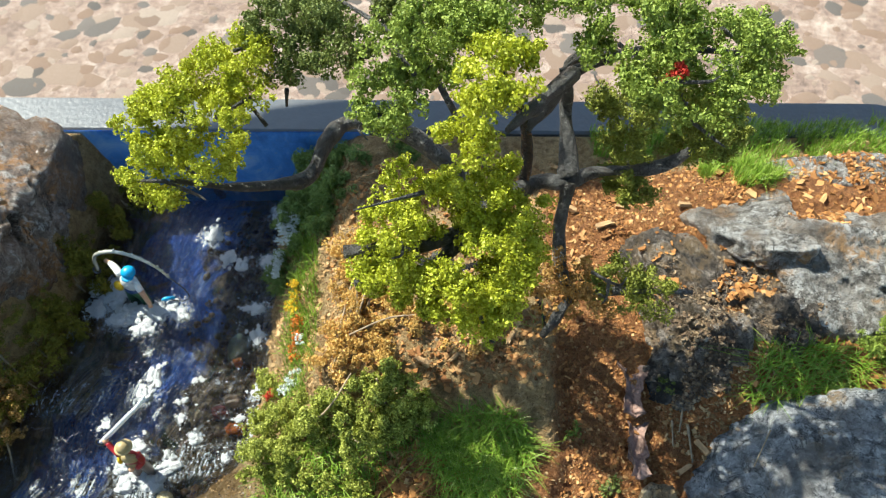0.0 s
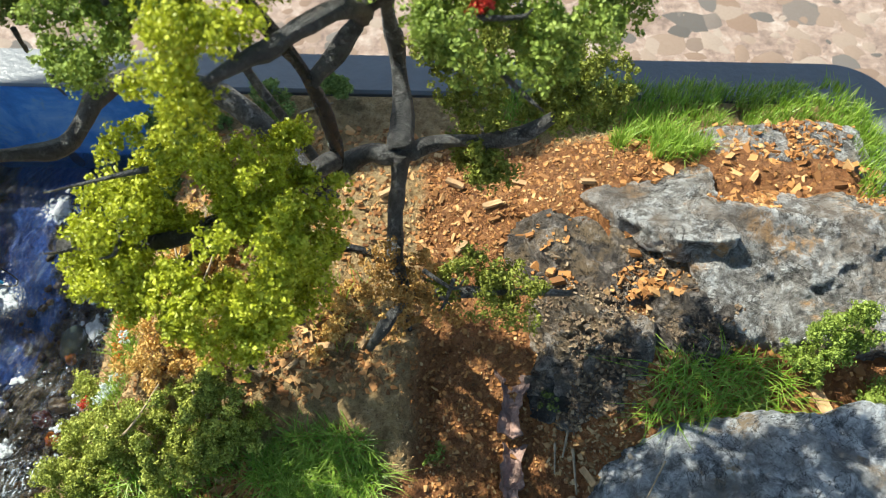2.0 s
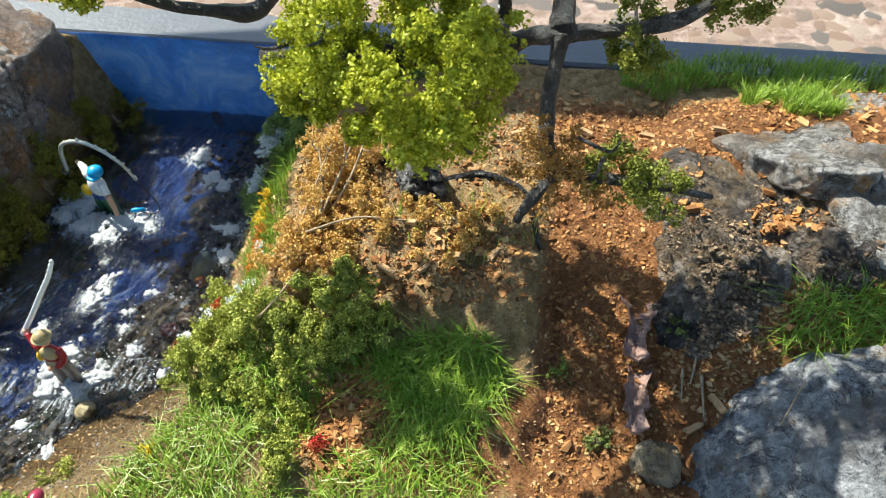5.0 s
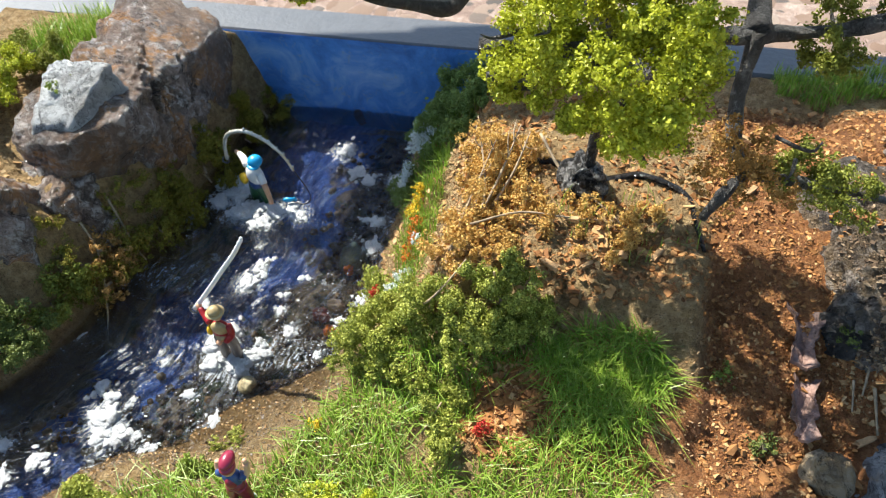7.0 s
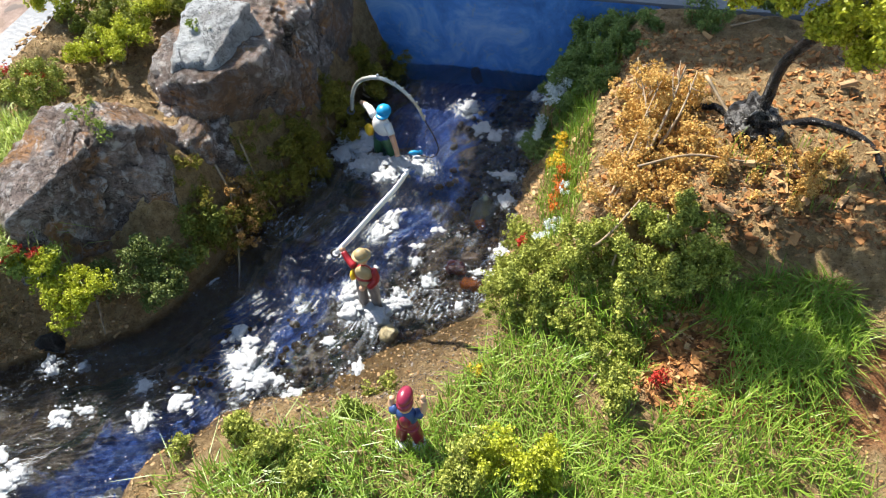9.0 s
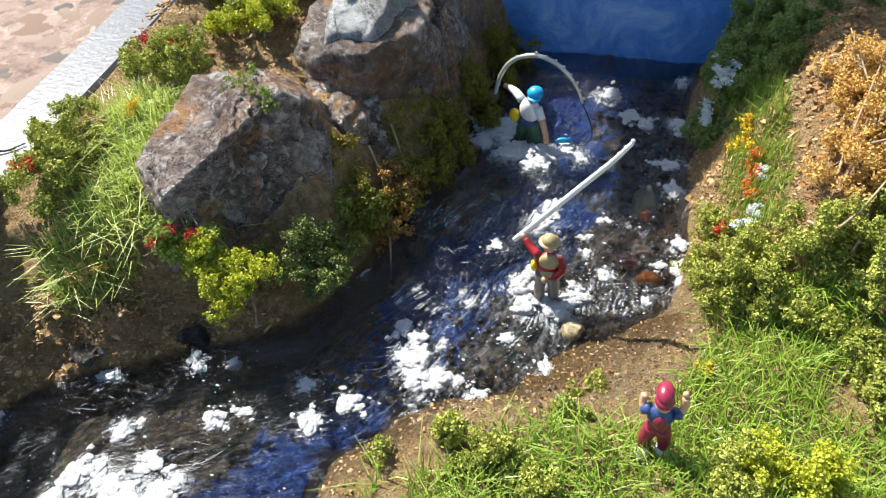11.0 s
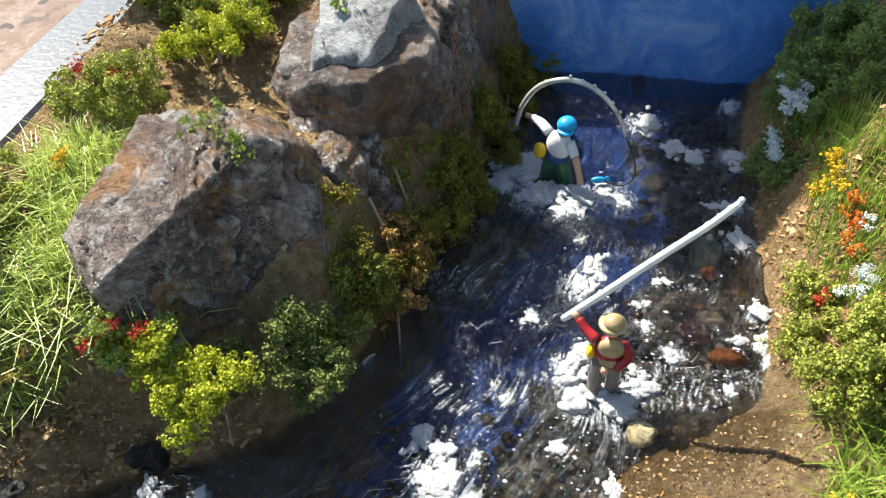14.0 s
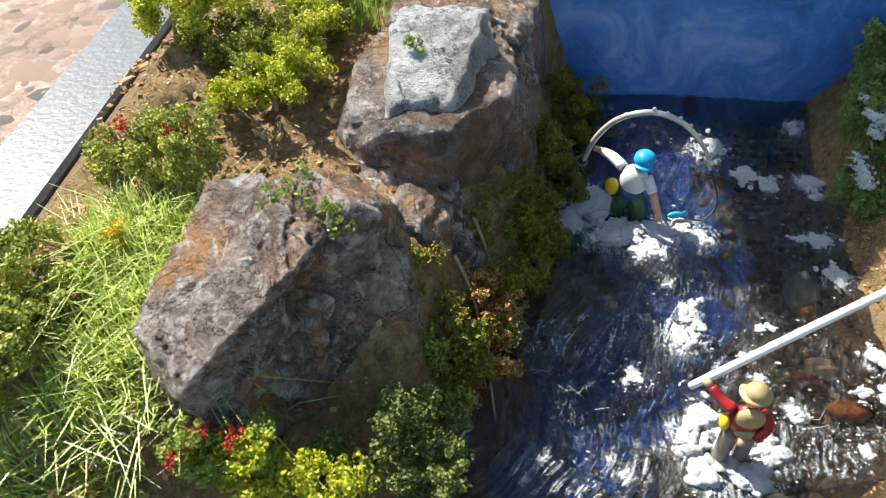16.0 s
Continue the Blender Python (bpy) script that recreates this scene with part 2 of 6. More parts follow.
# clear varnish water: what is under it shows, the surface mirrors
WATER, t, b = nodes_of("clear_rippled_water")
clear, gloss = t.nodes.new("ShaderNodeBsdfTransparent"), t.nodes.new("ShaderNodeBsdfGlossy")
clear.inputs[0].default_value = (0.94, 0.96, 0.98, 1)
gloss.inputs["Roughness"].default_value = 0.07
fr, mx = t.nodes.new("ShaderNodeFresnel"), t.nodes.new("ShaderNodeMixShader")
fr.inputs[0].default_value = 1.85
bp = t.nodes.new("ShaderNodeBump")
bp.inputs["Strength"].default_value, bp.inputs["Distance"].default_value = 1.0, 0.17 * U
along = t.nodes.new("ShaderNodeAttribute")
along.attribute_name = "flow"
rip = t.nodes.new("ShaderNodeTexNoise")
rip.inputs["Scale"].default_value, rip.inputs["Detail"].default_value, rip.inputs["Distortion"].default_value = 4.2, 7, 1.6
rip.inputs["Roughness"].default_value = 0.62
t.links.new(along.outputs["Vector"], rip.inputs["Vector"])
t.links.new(maths(t, "ADD", rip.outputs["Fac"], maths(t, "MULTIPLY", noise_of(t, 6, 4, 0.6, 0.8), 0.5)), bp.inputs["Height"])
for s in (fr, gloss):
    t.links.new(bp.outputs[0], s.inputs["Normal"])
t.links.new(fr.outputs[0], mx.inputs[0])
t.links.new(clear.outputs[0], mx.inputs[1])
t.links.new(gloss.outputs[0], mx.inputs[2])
streak = t.nodes.new("ShaderNodeTexNoise")
streak.inputs["Scale"].default_value, streak.inputs["Detail"].default_value, streak.inputs["Distortion"].default_value = 5.5, 6, 1.2
t.links.new(along.outputs["Vector"], streak.inputs["Vector"])
froth = maths(t, "ADD", maths(t, "MULTIPLY", attribute(t, "froth"), 0.36), maths(t, "ADD", maths(t, "MULTIPLY", noise_of(t, 9, 6, 0.75, 1.4), 0.42), maths(t, "MULTIPLY", streak.outputs["Fac"], 0.36)))
paint_, mx2 = t.nodes.new("ShaderNodeBsdfPrincipled"), t.nodes.new("ShaderNodeMixShader")
paint_.inputs["Base Color"].default_value, paint_.inputs["Roughness"].default_value = (0.60, 0.64, 0.68, 1), 0.22
t.links.new(bp.outputs[0], paint_.inputs["Normal"])
# Pale lines painted along the current stand in for reflections on ripples.
line = maths(t, "SUBTRACT", 1.0, step_between(t, maths(t, "ABSOLUTE", maths(t, "SUBTRACT", streak.outputs["Fac"], 0.5), 0.0), 0.004, 0.022))
line = maths(t, "MULTIPLY", line, step_between(t, noise_of(t, 1.7, 3, 0.6, 0.6), 0.48, 0.60))
t.links.new(maths(t, "MAXIMUM", maths(t, "MULTIPLY", step_between(t, froth, 0.635, 0.72), 0.85), maths(t, "MULTIPLY", line, 0.38)), mx2.inputs[0])
t.links.new(mx.outputs[0], mx2.inputs[1])
t.links.new(paint_.outputs[0], mx2.inputs[2])
t.links.new(mx2.outputs[0], t.nodes["Material Output"].inputs[0])

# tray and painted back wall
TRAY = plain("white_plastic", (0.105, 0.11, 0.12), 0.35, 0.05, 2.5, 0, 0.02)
SKYPAINT, t, b = nodes_of("brushed_blue_paint")
n1, n2 = noise_of(t, 0.9, 5, 0.7, 0.8), noise_of(t, 3.5, 5, 0.7, 1.0)
c = ramp(t, n1, [(0.3, (0.045, 0.14, 0.42)), (0.5, (0.09, 0.26, 0.66)), (0.68, (0.28, 0.44, 0.72))])
c = mix(t, maths(t, "MULTIPLY", step_between(t, n2, 0.55, 0.68), 0.55), c, (0.30, 0.36, 0.45))
t.links.new(c, b.inputs["Base Color"])
b.inputs["Roughness"].default_value = 0.3
bump(t, b, n2, 0.4, 0.05)

PEBBLE = chips_material("pink_grey_pebbles", [(0.0, (0.085, 0.083, 0.08)), (0.19, (0.145, 0.133, 0.125)), (0.26, (0.21, 0.145, 0.11)), (0.7, (0.255, 0.19, 0.15)), (1.0, (0.33, 0.27, 0.225))], 0.9)
PAVING, t, b = nodes_of("pebbly_concrete")
n1, n2 = noise_of(t, 0.6, 5, 0.7), noise_of(t, 2.6, 7, 0.75)
t.links.new(ramp(t, maths(t, "ADD", maths(t, "MULTIPLY", n1, 0.5), maths(t, "MULTIPLY", n2, 0.5)), [(0.34, (0.12, 0.08, 0.065)), (0.5, (0.31, 0.22, 0.175)), (0.64, (0.52, 0.425, 0.36))]), b.inputs["Base Color"])
b.inputs["Roughness"].default_value = 0.9
bump(t, b, n2, 0.8, 0.2)

# ---- building helpers (all in units) ----
rng = np.random.default_rng(7)


def lattice(i, j, k, seed):
    h = (i * 73856093) ^ (j * 19349663) ^ (k * 83492791) ^ (seed * 2654435761)
    h = (h ^ (h >> 13)) * 1274126177
    h = h & 0x7FFFFFFF
    h = (h ^ (h >> 16)) & 0xFFFF
    return h / 65535.0


def vnoise(p, seed=0):
    """Smooth value noise from -1 to 1 at the points p (n x 3)."""
    p = np.asarray(p, float)
    f = np.floor(p).astype(np.int64)
    w = p - f
    w = w * w * (3 - 2 * w)
    out = 0.0
    for a in (0, 1):
        for b_ in (0, 1):
            for c_ in (0, 1):
                g = lattice(f[:, 0] + a, f[:, 1] + b_, f[:, 2] + c_, seed)
                out = out + g * np.abs(1 - a - w[:, 0]) * np.abs(1 - b_ - w[:, 1]) * np.abs(1 - c_ - w[:, 2])
    return out * 2 - 1


def fractal(p, scale, octaves=4, seed=0, gain=0.5):
    out, amp = 0.0, 1.0
    for o in range(octaves):
        out = out + amp * vnoise(np.asarray(p) * scale * 2.03 ** o + 17.3 * o, seed + o)
        amp *= gain
    return out


def fractal2(x, y, scale, octaves=4, seed=0, gain=0.5):
    return fractal(np.stack([x.ravel(), y.ravel(), np.zeros(x.size)], 1), scale, octaves, seed, gain).reshape(x.shape)


def smooth(lo, hi, v):
    w = np.clip((v - lo) / (hi - lo), 0, 1)
    return w * w * (3 - 2 * w)


def mesh_of(name, verts, faces, mat, origin=(0, 0, 0), soft=False):
    """A mesh datablock from arrays, measured from origin; faces all have the same number of corners."""
    me = bpy.data.meshes.new(name)
    v = (np.asarray(verts, float) - np.asarray(origin, float)) * U
    faces = np.asarray(faces, np.int32)
    n = faces.shape[1]
    me.vertices.add(len(v))
    me.vertices.foreach_set("co", v.astype(np.float32).ravel())
    me.loops.add(faces.size)
    me.loops.foreach_set("vertex_index", faces.ravel())
    me.polygons.add(len(faces))
    me.polygons.foreach_set("loop_start", np.arange(0, faces.size, n, dtype=np.int32))
    me.polygons.foreach_set("loop_total", np.full(len(faces), n, np.int32))
    me.polygons.foreach_set("use_smooth", np.full(len(faces), soft, bool))
    me.materials.append(mat)
    me.update(calc_edges=True)
    me.validate()
    return me


ORIGIN = {}


def empty_thing(name, origin, label, category, group="", kind=""):
    ob = new(name)
    ob.empty_display_size = 0.005
    ob.location = Vector(origin) * U
    ORIGIN[ob.name] = np.array(origin, float)
    return tagged(ob, label, category, group, kind)


def mesh_thing(name, verts, faces, mat, origin, label, category, group="", kind="", soft=False):
    ob = new(name, mesh_of(name, verts, faces, mat, origin, soft))
    ob.location = Vector(origin) * U
    ORIGIN[ob.name] = np.array(origin, float)
    return tagged(ob, label, category, group, kind)


def part(name, verts, faces, mat, parent, label="", soft=False):
    """One mesh under a thing or under a part; verts in world units."""
    o = ORIGIN[parent.name]
    ob = new(name, mesh_of(name, verts, faces, mat, o, soft))
    ob.parent = parent
    ORIGIN[ob.name] = o
    return tagged(ob, label)


def joined(pieces):
    """Joins (verts, faces) pairs with the same corner count."""
    vs, fs, n = [], [], 0
    for v, f in pieces:
        vs.append(v)
        fs.append(np.asarray(f) + n)
        n += len(v)
    return np.concatenate(vs), np.concatenate(fs)


def unit_ball(level):
    bm = bmesh.new()
    bmesh.ops.create_icosphere(bm, subdivisions=level, radius=1)
    v = np.array([x.co[:] for x in bm.verts])
    f = np.array([[x.index for x in q.verts] for q in bm.faces])
    bm.free()
    return v, f


BALL = {k: unit_ball(k) for k in (1, 2, 3, 5, 6)}


def turned(v, rx=0.0, ry=0.0, rz=0.0):
    m = np.array(Euler([radians(a) for a in (rx, ry, rz)]).to_matrix())
    return v @ m.T


def boulder(centre, half, turn=(0, 0, 0), seed=1, cuts=16, rough=0.10, level=5, bite=0.0, square=2.0, faces=()):
    """A broken stone: a ball, squared off, cut by planes, then roughened at three scales with cracks and ledges."""
    r = np.random.default_rng(seed)
    v, f = BALL[level]
    v = v / (np.abs(v) ** square).sum(1)[:, None] ** (1 / square) * (1 if square == 2 else 0.92)
    for _ in range(cuts):
        p = r.normal(size=3)
        p /= np.linalg.norm(p)
        over = np.maximum(0, v @ p - r.uniform(0.52, 0.84))
        v -= 0.98 * over[:, None] * p
    for q, far in faces:
        p = np.array(q) / np.linalg.norm(q)
        v -= 0.96 * np.maximum(0, v @ p - far)[:, None] * p
    v = v * 1.22
    n = v / np.linalg.norm(v, axis=1)[:, None]
    v = v * np.asarray(half)
    ridge = 1 - np.abs(fractal(v, 1.1, 4, seed + 5))
    d = rough * (1.1 * fractal(v, 0.7, 3, seed) + 0.55 * fractal(v, 2.6, 4, seed + 9)) - bite * rough * smooth(0.93, 1.0, ridge) * 2
    v = v + n * (d * np.mean(half))[:, None] + n * (0.05 * fractal(v, 4.5, 4, seed + 3, 0.65) + 0.09 * np.abs(fractal(v * [1, 1, 1.8], 2.2, 3, seed + 6)) - 0.09 * smooth(0.35, 0.8, fractal(v, 3.2, 3, seed + 12)) + 0.02 * fractal(v, 11, 3, seed + 8, 0.6))[:, None]
    return turned(v, *turn) + np.asarray(centre), f


def crag(centre, planes, seed=1, crisp=16, rough=0.08, pits=0.1, strata=0.0, level=6):
    """A broken rock bounded by planes (normal, a point on it), its edges worn, with lumps, ledges, pits and fine grain."""
    v, f = BALL[level]
    c = np.asarray(centre, float)
    inv = 0.0
    for q, at in planes:
        n = np.asarray(q, float) / np.linalg.norm(q)
        far = max(0.05, float((np.asarray(at, float) - c) @ n))
        inv = inv + (np.maximum(0, v @ n) / far) ** crisp
    p = v / (inv ** (1 / crisp))[:, None] + c
    big, mid, fine = fractal(p, 0.8, 3, seed), fractal(p, 2.4, 4, seed + 3, 0.6), fractal(p, 9, 3, seed + 7, 0.6)
    d = rough * (1.3 * big + 0.8 * mid) + 0.018 * fine - pits * smooth(0.3, 0.75, fractal(p, 1.7, 3, seed + 11)) - 0.5 * pits * smooth(0.94, 1.0, 1 - np.abs(fractal(p, 0.9, 3, seed + 15)))
    if strata:
        lean = p[:, 2] + 0.25 * p[:, 0] * 0.3 + 0.15 * big
        d = d + strata * fractal(np.stack([p[:, 0] * 0.25, p[:, 1] * 0.25, lean * 2.6], 1), 1.0, 3, seed + 19)
    return p + v * d[:, None], f


def tube(points, radii, sides=8, steps=6, knots=0.12, seed=0):
    """A tapered, slightly knotty limb along a smooth curve."""
    p = np.asarray(points, float)
    q = np.vstack([2 * p[0] - p[1], p, 2 * p[-1] - p[-2]])
    rad = np.asarray(radii, float)
    cs, rs = [], []
    for i in range(len(p) - 1):
        for s in np.linspace(0, 1, steps, endpoint=False):
            a, b_, c_, d_ = q[i:i + 4]
            cs.append(0.5 * (2 * b_ + (c_ - a) * s + (2 * a - 5 * b_ + 4 * c_ - d_) * s * s + (3 * b_ - a - 3 * c_ + d_) * s ** 3))
            rs.append(rad[i] * (1 - s) + rad[i + 1] * s)
    cs.append(p[-1])
    rs.append(rad[-1])
    cs, rs = np.array(cs), np.array(rs)
    tan_ = np.gradient(cs, axis=0)
    tan_ /= np.linalg.norm(tan_, axis=1)[:, None]
    side = np.cross(tan_, [0.31, 0.2, 0.93])
    side /= np.linalg.norm(side, axis=1)[:, None]
    up = np.cross(side, tan_)
    n = len(cs)
    ang = np.linspace(0, 2 * np.pi, sides, endpoint=False)
    ring = np.cos(ang)[None, :, None] * side[:, None] + np.sin(ang)[None, :, None] * up[:, None]
    v = cs[:, None] + ring * rs[:, None, None]
    flat = v.reshape(-1, 3)
    k = 1 + knots * fractal(flat, 0.7 / max(rs.max(), 1e-3) * 0.5, 3, seed)
    v = cs[:, None] + ring * (rs[:, None] * k.reshape(n, sides))[:, :, None]
    v = np.vstack([v.reshape(-1, 3), cs[:1], cs[-1:]])
    f = []
    for i in range(n - 1):
        for j in range(sides):
            f.append((i * sides + j, i * sides + (j + 1) % sides, (i + 1) * sides + (j + 1) % sides))
            f.append((i * sides + j, (i + 1) * sides + (j + 1) % sides, (i + 1) * sides + j))
    for j in range(sides):
        f.append((n * sides, (j + 1) % sides, j))
        f.append((n * sides + 1, (n - 1) * sides + j, (n - 1) * sides + (j + 1) % sides))
    return v, np.array(f)


def crumbs_on(knobs, reach, size, per, r):
    """Tiny leaflets standing on round knobs, facing outwards with some disorder."""
    m = len(knobs)
    d = r.normal(size=(m, per, 3))
    d /= np.linalg.norm(d, axis=2)[..., None]
    at = (knobs[:, None] + d * (np.reshape(reach, (m, 1, 1)) * r.uniform(0.6, 1.08, (m, per, 1)))).reshape(-1, 3)
    n = d.reshape(-1, 3) + r.normal(0, 0.4, (m * per, 3))
    n /= np.linalg.norm(n, axis=1)[:, None]
    a = np.cross(n, r.normal(size=(m * per, 3)))
    a /= np.linalg.norm(a, axis=1)[:, None]
    b_ = np.cross(n, a)
    s = (size * r.uniform(0.55, 1.3, m * per))[:, None]
    v = np.stack([at - a * s * 0.5, at + b_ * s * 0.34 + n * s * 0.12, at + a * s * 0.5, at - b_ * s * 0.34 + n * s * 0.12], 1).reshape(-1, 3)
    return v, np.arange(m * per * 4).reshape(-1, 4)


def tufts(blobs, per_area, size, seed, spread=0.13, lumps=8.0, gaps=-0.3, knob=0.062, per=20):
    """Foliage for ellipsoids (centre, radii): lumps on an uneven shell with gaps, each a heap of leafy knobs."""
    r = np.random.default_rng(seed)
    out = []
    for centre, rad in blobs:
        rad = np.asarray(rad, float)
        area = 4 * np.pi * np.mean(rad) ** 2
        k = max(5, int(area * lumps))
        d = r.normal(size=(k, 3))
        d /= np.linalg.norm(d, axis=1)[:, None]
        reach = r.uniform(0.35, 1.0, k) ** 0.5 * (1 + 0.28 * fractal(d * 1.7 + np.asarray(centre), 1.0, 2, seed))
        lump = np.asarray(centre) + d * reach[:, None] * rad
        keep = fractal(lump, 0.95, 2, seed + 4) > gaps
        lump = lump[keep]
        m = max(2, int(area * per_area / per / max(1, len(lump))))
        g = r.normal(size=(len(lump), m, 3))
        g *= np.minimum(1, 2.0 / np.maximum(np.linalg.norm(g, axis=2), 1e-6))[..., None]
        out.append((lump[:, None] + g * spread * r.uniform(0.6, 1.35, (len(lump), 1, 1))).reshape(-1, 3))
    p = np.concatenate(out)
    return crumbs_on(p, knob * r.uniform(0.5, 1.25, len(p)), size, per, r)


def blades(p, length, r, lean=0.75, width=0.0085):
    """Grass: a bent, tapering strip of two quads at every point of p."""
    m = len(p)
    a = r.uniform(0, 2 * np.pi, m)
    d = np.stack([np.cos(a), np.sin(a), np.zeros(m)], 1)
    w = np.stack([-np.sin(a), np.cos(a), np.zeros(m)], 1) * width
    h = length * r.uniform(0.55, 1.25, m)
    k = np.abs(r.normal(0, lean, m))
    up = np.array([0, 0, 1.0])
    mid = p + up * (h * 0.55 / np.sqrt(1 + k * k * 0.3))[:, None] + d * (h * 0.30 * k)[:, None]
    tip = p + up * (h * 0.95 / np.sqrt(1 + k * k))[:, None] + d * (h * 0.85 * k)[:, None]
    v = np.stack([p - w, p + w, mid + w * 0.8, mid - w * 0.8, tip + w * 0.15, tip - w * 0.15], 1).reshape(-1, 3)
    i = np.arange(m)[:, None] * 6
    return v, np.concatenate([i + [0, 1, 2, 3], i + [3, 2, 4, 5]])


# ---- lie of the land ----
RIGHT_EDGE = np.array([(-8.2, -3), (-7.7, 0.5), (-7.45, 1.6), (-6.8, 2.5), (-5.8, 3.2), (-4.7, 4.15), (-3.8, 4.9), (-3.5, 5.8), (-3.4, 6.6), (-3.5, 8.0), (-3.6, 9.6), (-3.5, 12.2)])
LEFT_EDGE = np.array([(-13.6, -1.0), (-12.3, 0.9), (-11.4, 1.95), (-10.45, 2.6), (-9.55, 3.0), (-8.85, 3.5), (-8.45, 4.1), (-8.2, 4.9), (-8.1, 6.1), (-7.7, 7.6), (-7.55, 9.3), (-7.25, 12.2)])


def from_line(x, y, line, side):
    """Signed distance from a broken line, positive on its right (side 1) or left (side -1) when walked upwards."""
    best, sign = np.full(x.shape, 1e9), np.zeros(x.shape)
    for (ax, ay), (bx, by) in zip(line[:-1], line[1:]):
        dx, dy = bx - ax, by - ay
        s = np.clip(((x - ax) * dx + (y - ay) * dy) / (dx * dx + dy * dy), 0, 1)
        d = np.hypot(x - ax - s * dx, y - ay - s * dy)
        c_ = (x - ax) * dy - (y - ay) * dx
        near = d < best
        sign = np.where(near, np.sign(c_), sign)
        best = np.where(near, d, best)
    return best * sign * side


def land(x, y):
    """Height of the soil, with the river trough."""
    x, y = np.asarray(x, float), np.asarray(y, float)
    rough_ = 0.10 * fractal2(x, y, 0.9, 3, 3) + 0.07 * fractal2(x, y, 3.1, 4, 8, 0.65)
    dr = from_line(x, y, RIGHT_EDGE, 1) + 0.12 * fractal2(x, y, 1.2, 2, 21)
    dl = from_line(x, y, LEFT_EDGE, -1) + 0.10 * fractal2(x, y, 1.2, 2, 22)
    run = y + np.clip(0.25 * (x - 0.2), -0.25, 0.4) + 0.10 * fractal2(x, y, 0.8, 2, 31)
    shelf = np.interp(run, [-3, 1.6, 2.3, 2.9, 3.7, 4.3, 4.8, 5.2, 5.5, 6.0, 6.2, 6.8, 8, 9.5, 12], [1.2, 1.15, .9, .88, .95, 1.1, 1.25, 1.36, 1.62, 1.98, 2.05, 2.12, 2.2, 2.12, 1.95])
    cut = smooth(5.1, 5.5, run) * (1 - smooth(5.8, 6.3, run))
    shelf = shelf + cut * 0.14 * fractal2(x, y, 2.2, 4, 33, 0.6)
    slope = np.interp(y, [2, 4.2, 5, 5.5, 6.3, 7.5, 9.4, 12], [.85, 1.02, 1.16, 1.32, 1.64, 2.0, 2.15, 1.95])
    slope = slope + 0.62 * smooth(3.5, 5.2, x) * smooth(4.6, 5.8, y) * (1 - 0.6 * smooth(9, 11, y)) * (1 - 0.5 * np.exp(-((y - 7.5) / 0.8) ** 2))
    right = shelf + (slope - shelf) * smooth(1.75, 2.2, x + 0.12 * fractal2(x, y, 1.5, 2, 41)) + 0.04 * (x + 1) * (1 - smooth(5, 6, y)) * (1 - smooth(1.7, 2.2, x))
    s = np.clip(dr / np.interp(y, [1.8, 2.6, 3.2, 4.5, 6.5], [.65, .85, 1.4, 1.5, 1.75]), 0, 1)
    right = right * (1 - (1 - s) ** np.interp(y, [2, 4.5, 6.5], [1.3, 1.15, 1.2]))
    left = np.interp(y, [0, 2.6, 3.4, 5, 8, 12], [1.1, 1.2, 1.5, 1.85, 2.2, 2.0]) + 0.22 * smooth(0.8, 2.8, dl) - 0.75 * np.exp(-((x + 9.35) / 0.75) ** 2 - ((y - 4.2) / 0.7) ** 2)
    left = left + 0.6 * np.exp(-((x + 11.9) / 0.8) ** 2 - ((y - 7.3) / 0.9) ** 2) * (1 + 0.4 * fractal2(x, y, 1.5, 3, 50))
    s = np.clip(dl / np.interp(y, [1.2, 3, 3.6, 5], [2.2, 2.0, 1.3, .9]), 0, 1)
    left = left * (1 - (1 - s) ** np.interp(y, [3.2, 4.2], [1.6, 1.3])) + 0.17 * fractal2(x, y, 1.9, 4, 52, 0.65) * smooth(0.05, 0.3, dl) * (1 - smooth(0.8, 1.2, dl))
    bed = -0.75 * np.clip(np.minimum(-dr, -dl) / 0.6, 0, 1)
    z = np.where(dr > 0, right, np.where(dl > 0, left, bed))
    return z + rough_ * smooth(-0.2, 0.5, np.maximum(dr, dl)), dr, dl


def height(x, y):
    return land(np.atleast_1d(x), np.atleast_1d(y))[0]


def ground_at(x, y):
    return float(height(x, y)[0])


def grid(x0, x1, y0, y1, cell):
    nx, ny = int((x1 - x0) / cell) + 1, int((y1 - y0) / cell) + 1
    gx, gy = np.meshgrid(np.linspace(x0, x1, nx), np.linspace(y0, y1, ny))
    i = np.arange(nx * ny).reshape(ny, nx)
    f = np.stack([i[:-1, :-1], i[:-1, 1:], i[1:, 1:], i[1:, :-1]], -1).reshape(-1, 4)
    return gx, gy, f


def paint(me, name, values):
    a = me.attributes.new(name, "FLOAT", "POINT")
    a.data.foreach_set("value", np.asarray(values, np.float32).ravel())


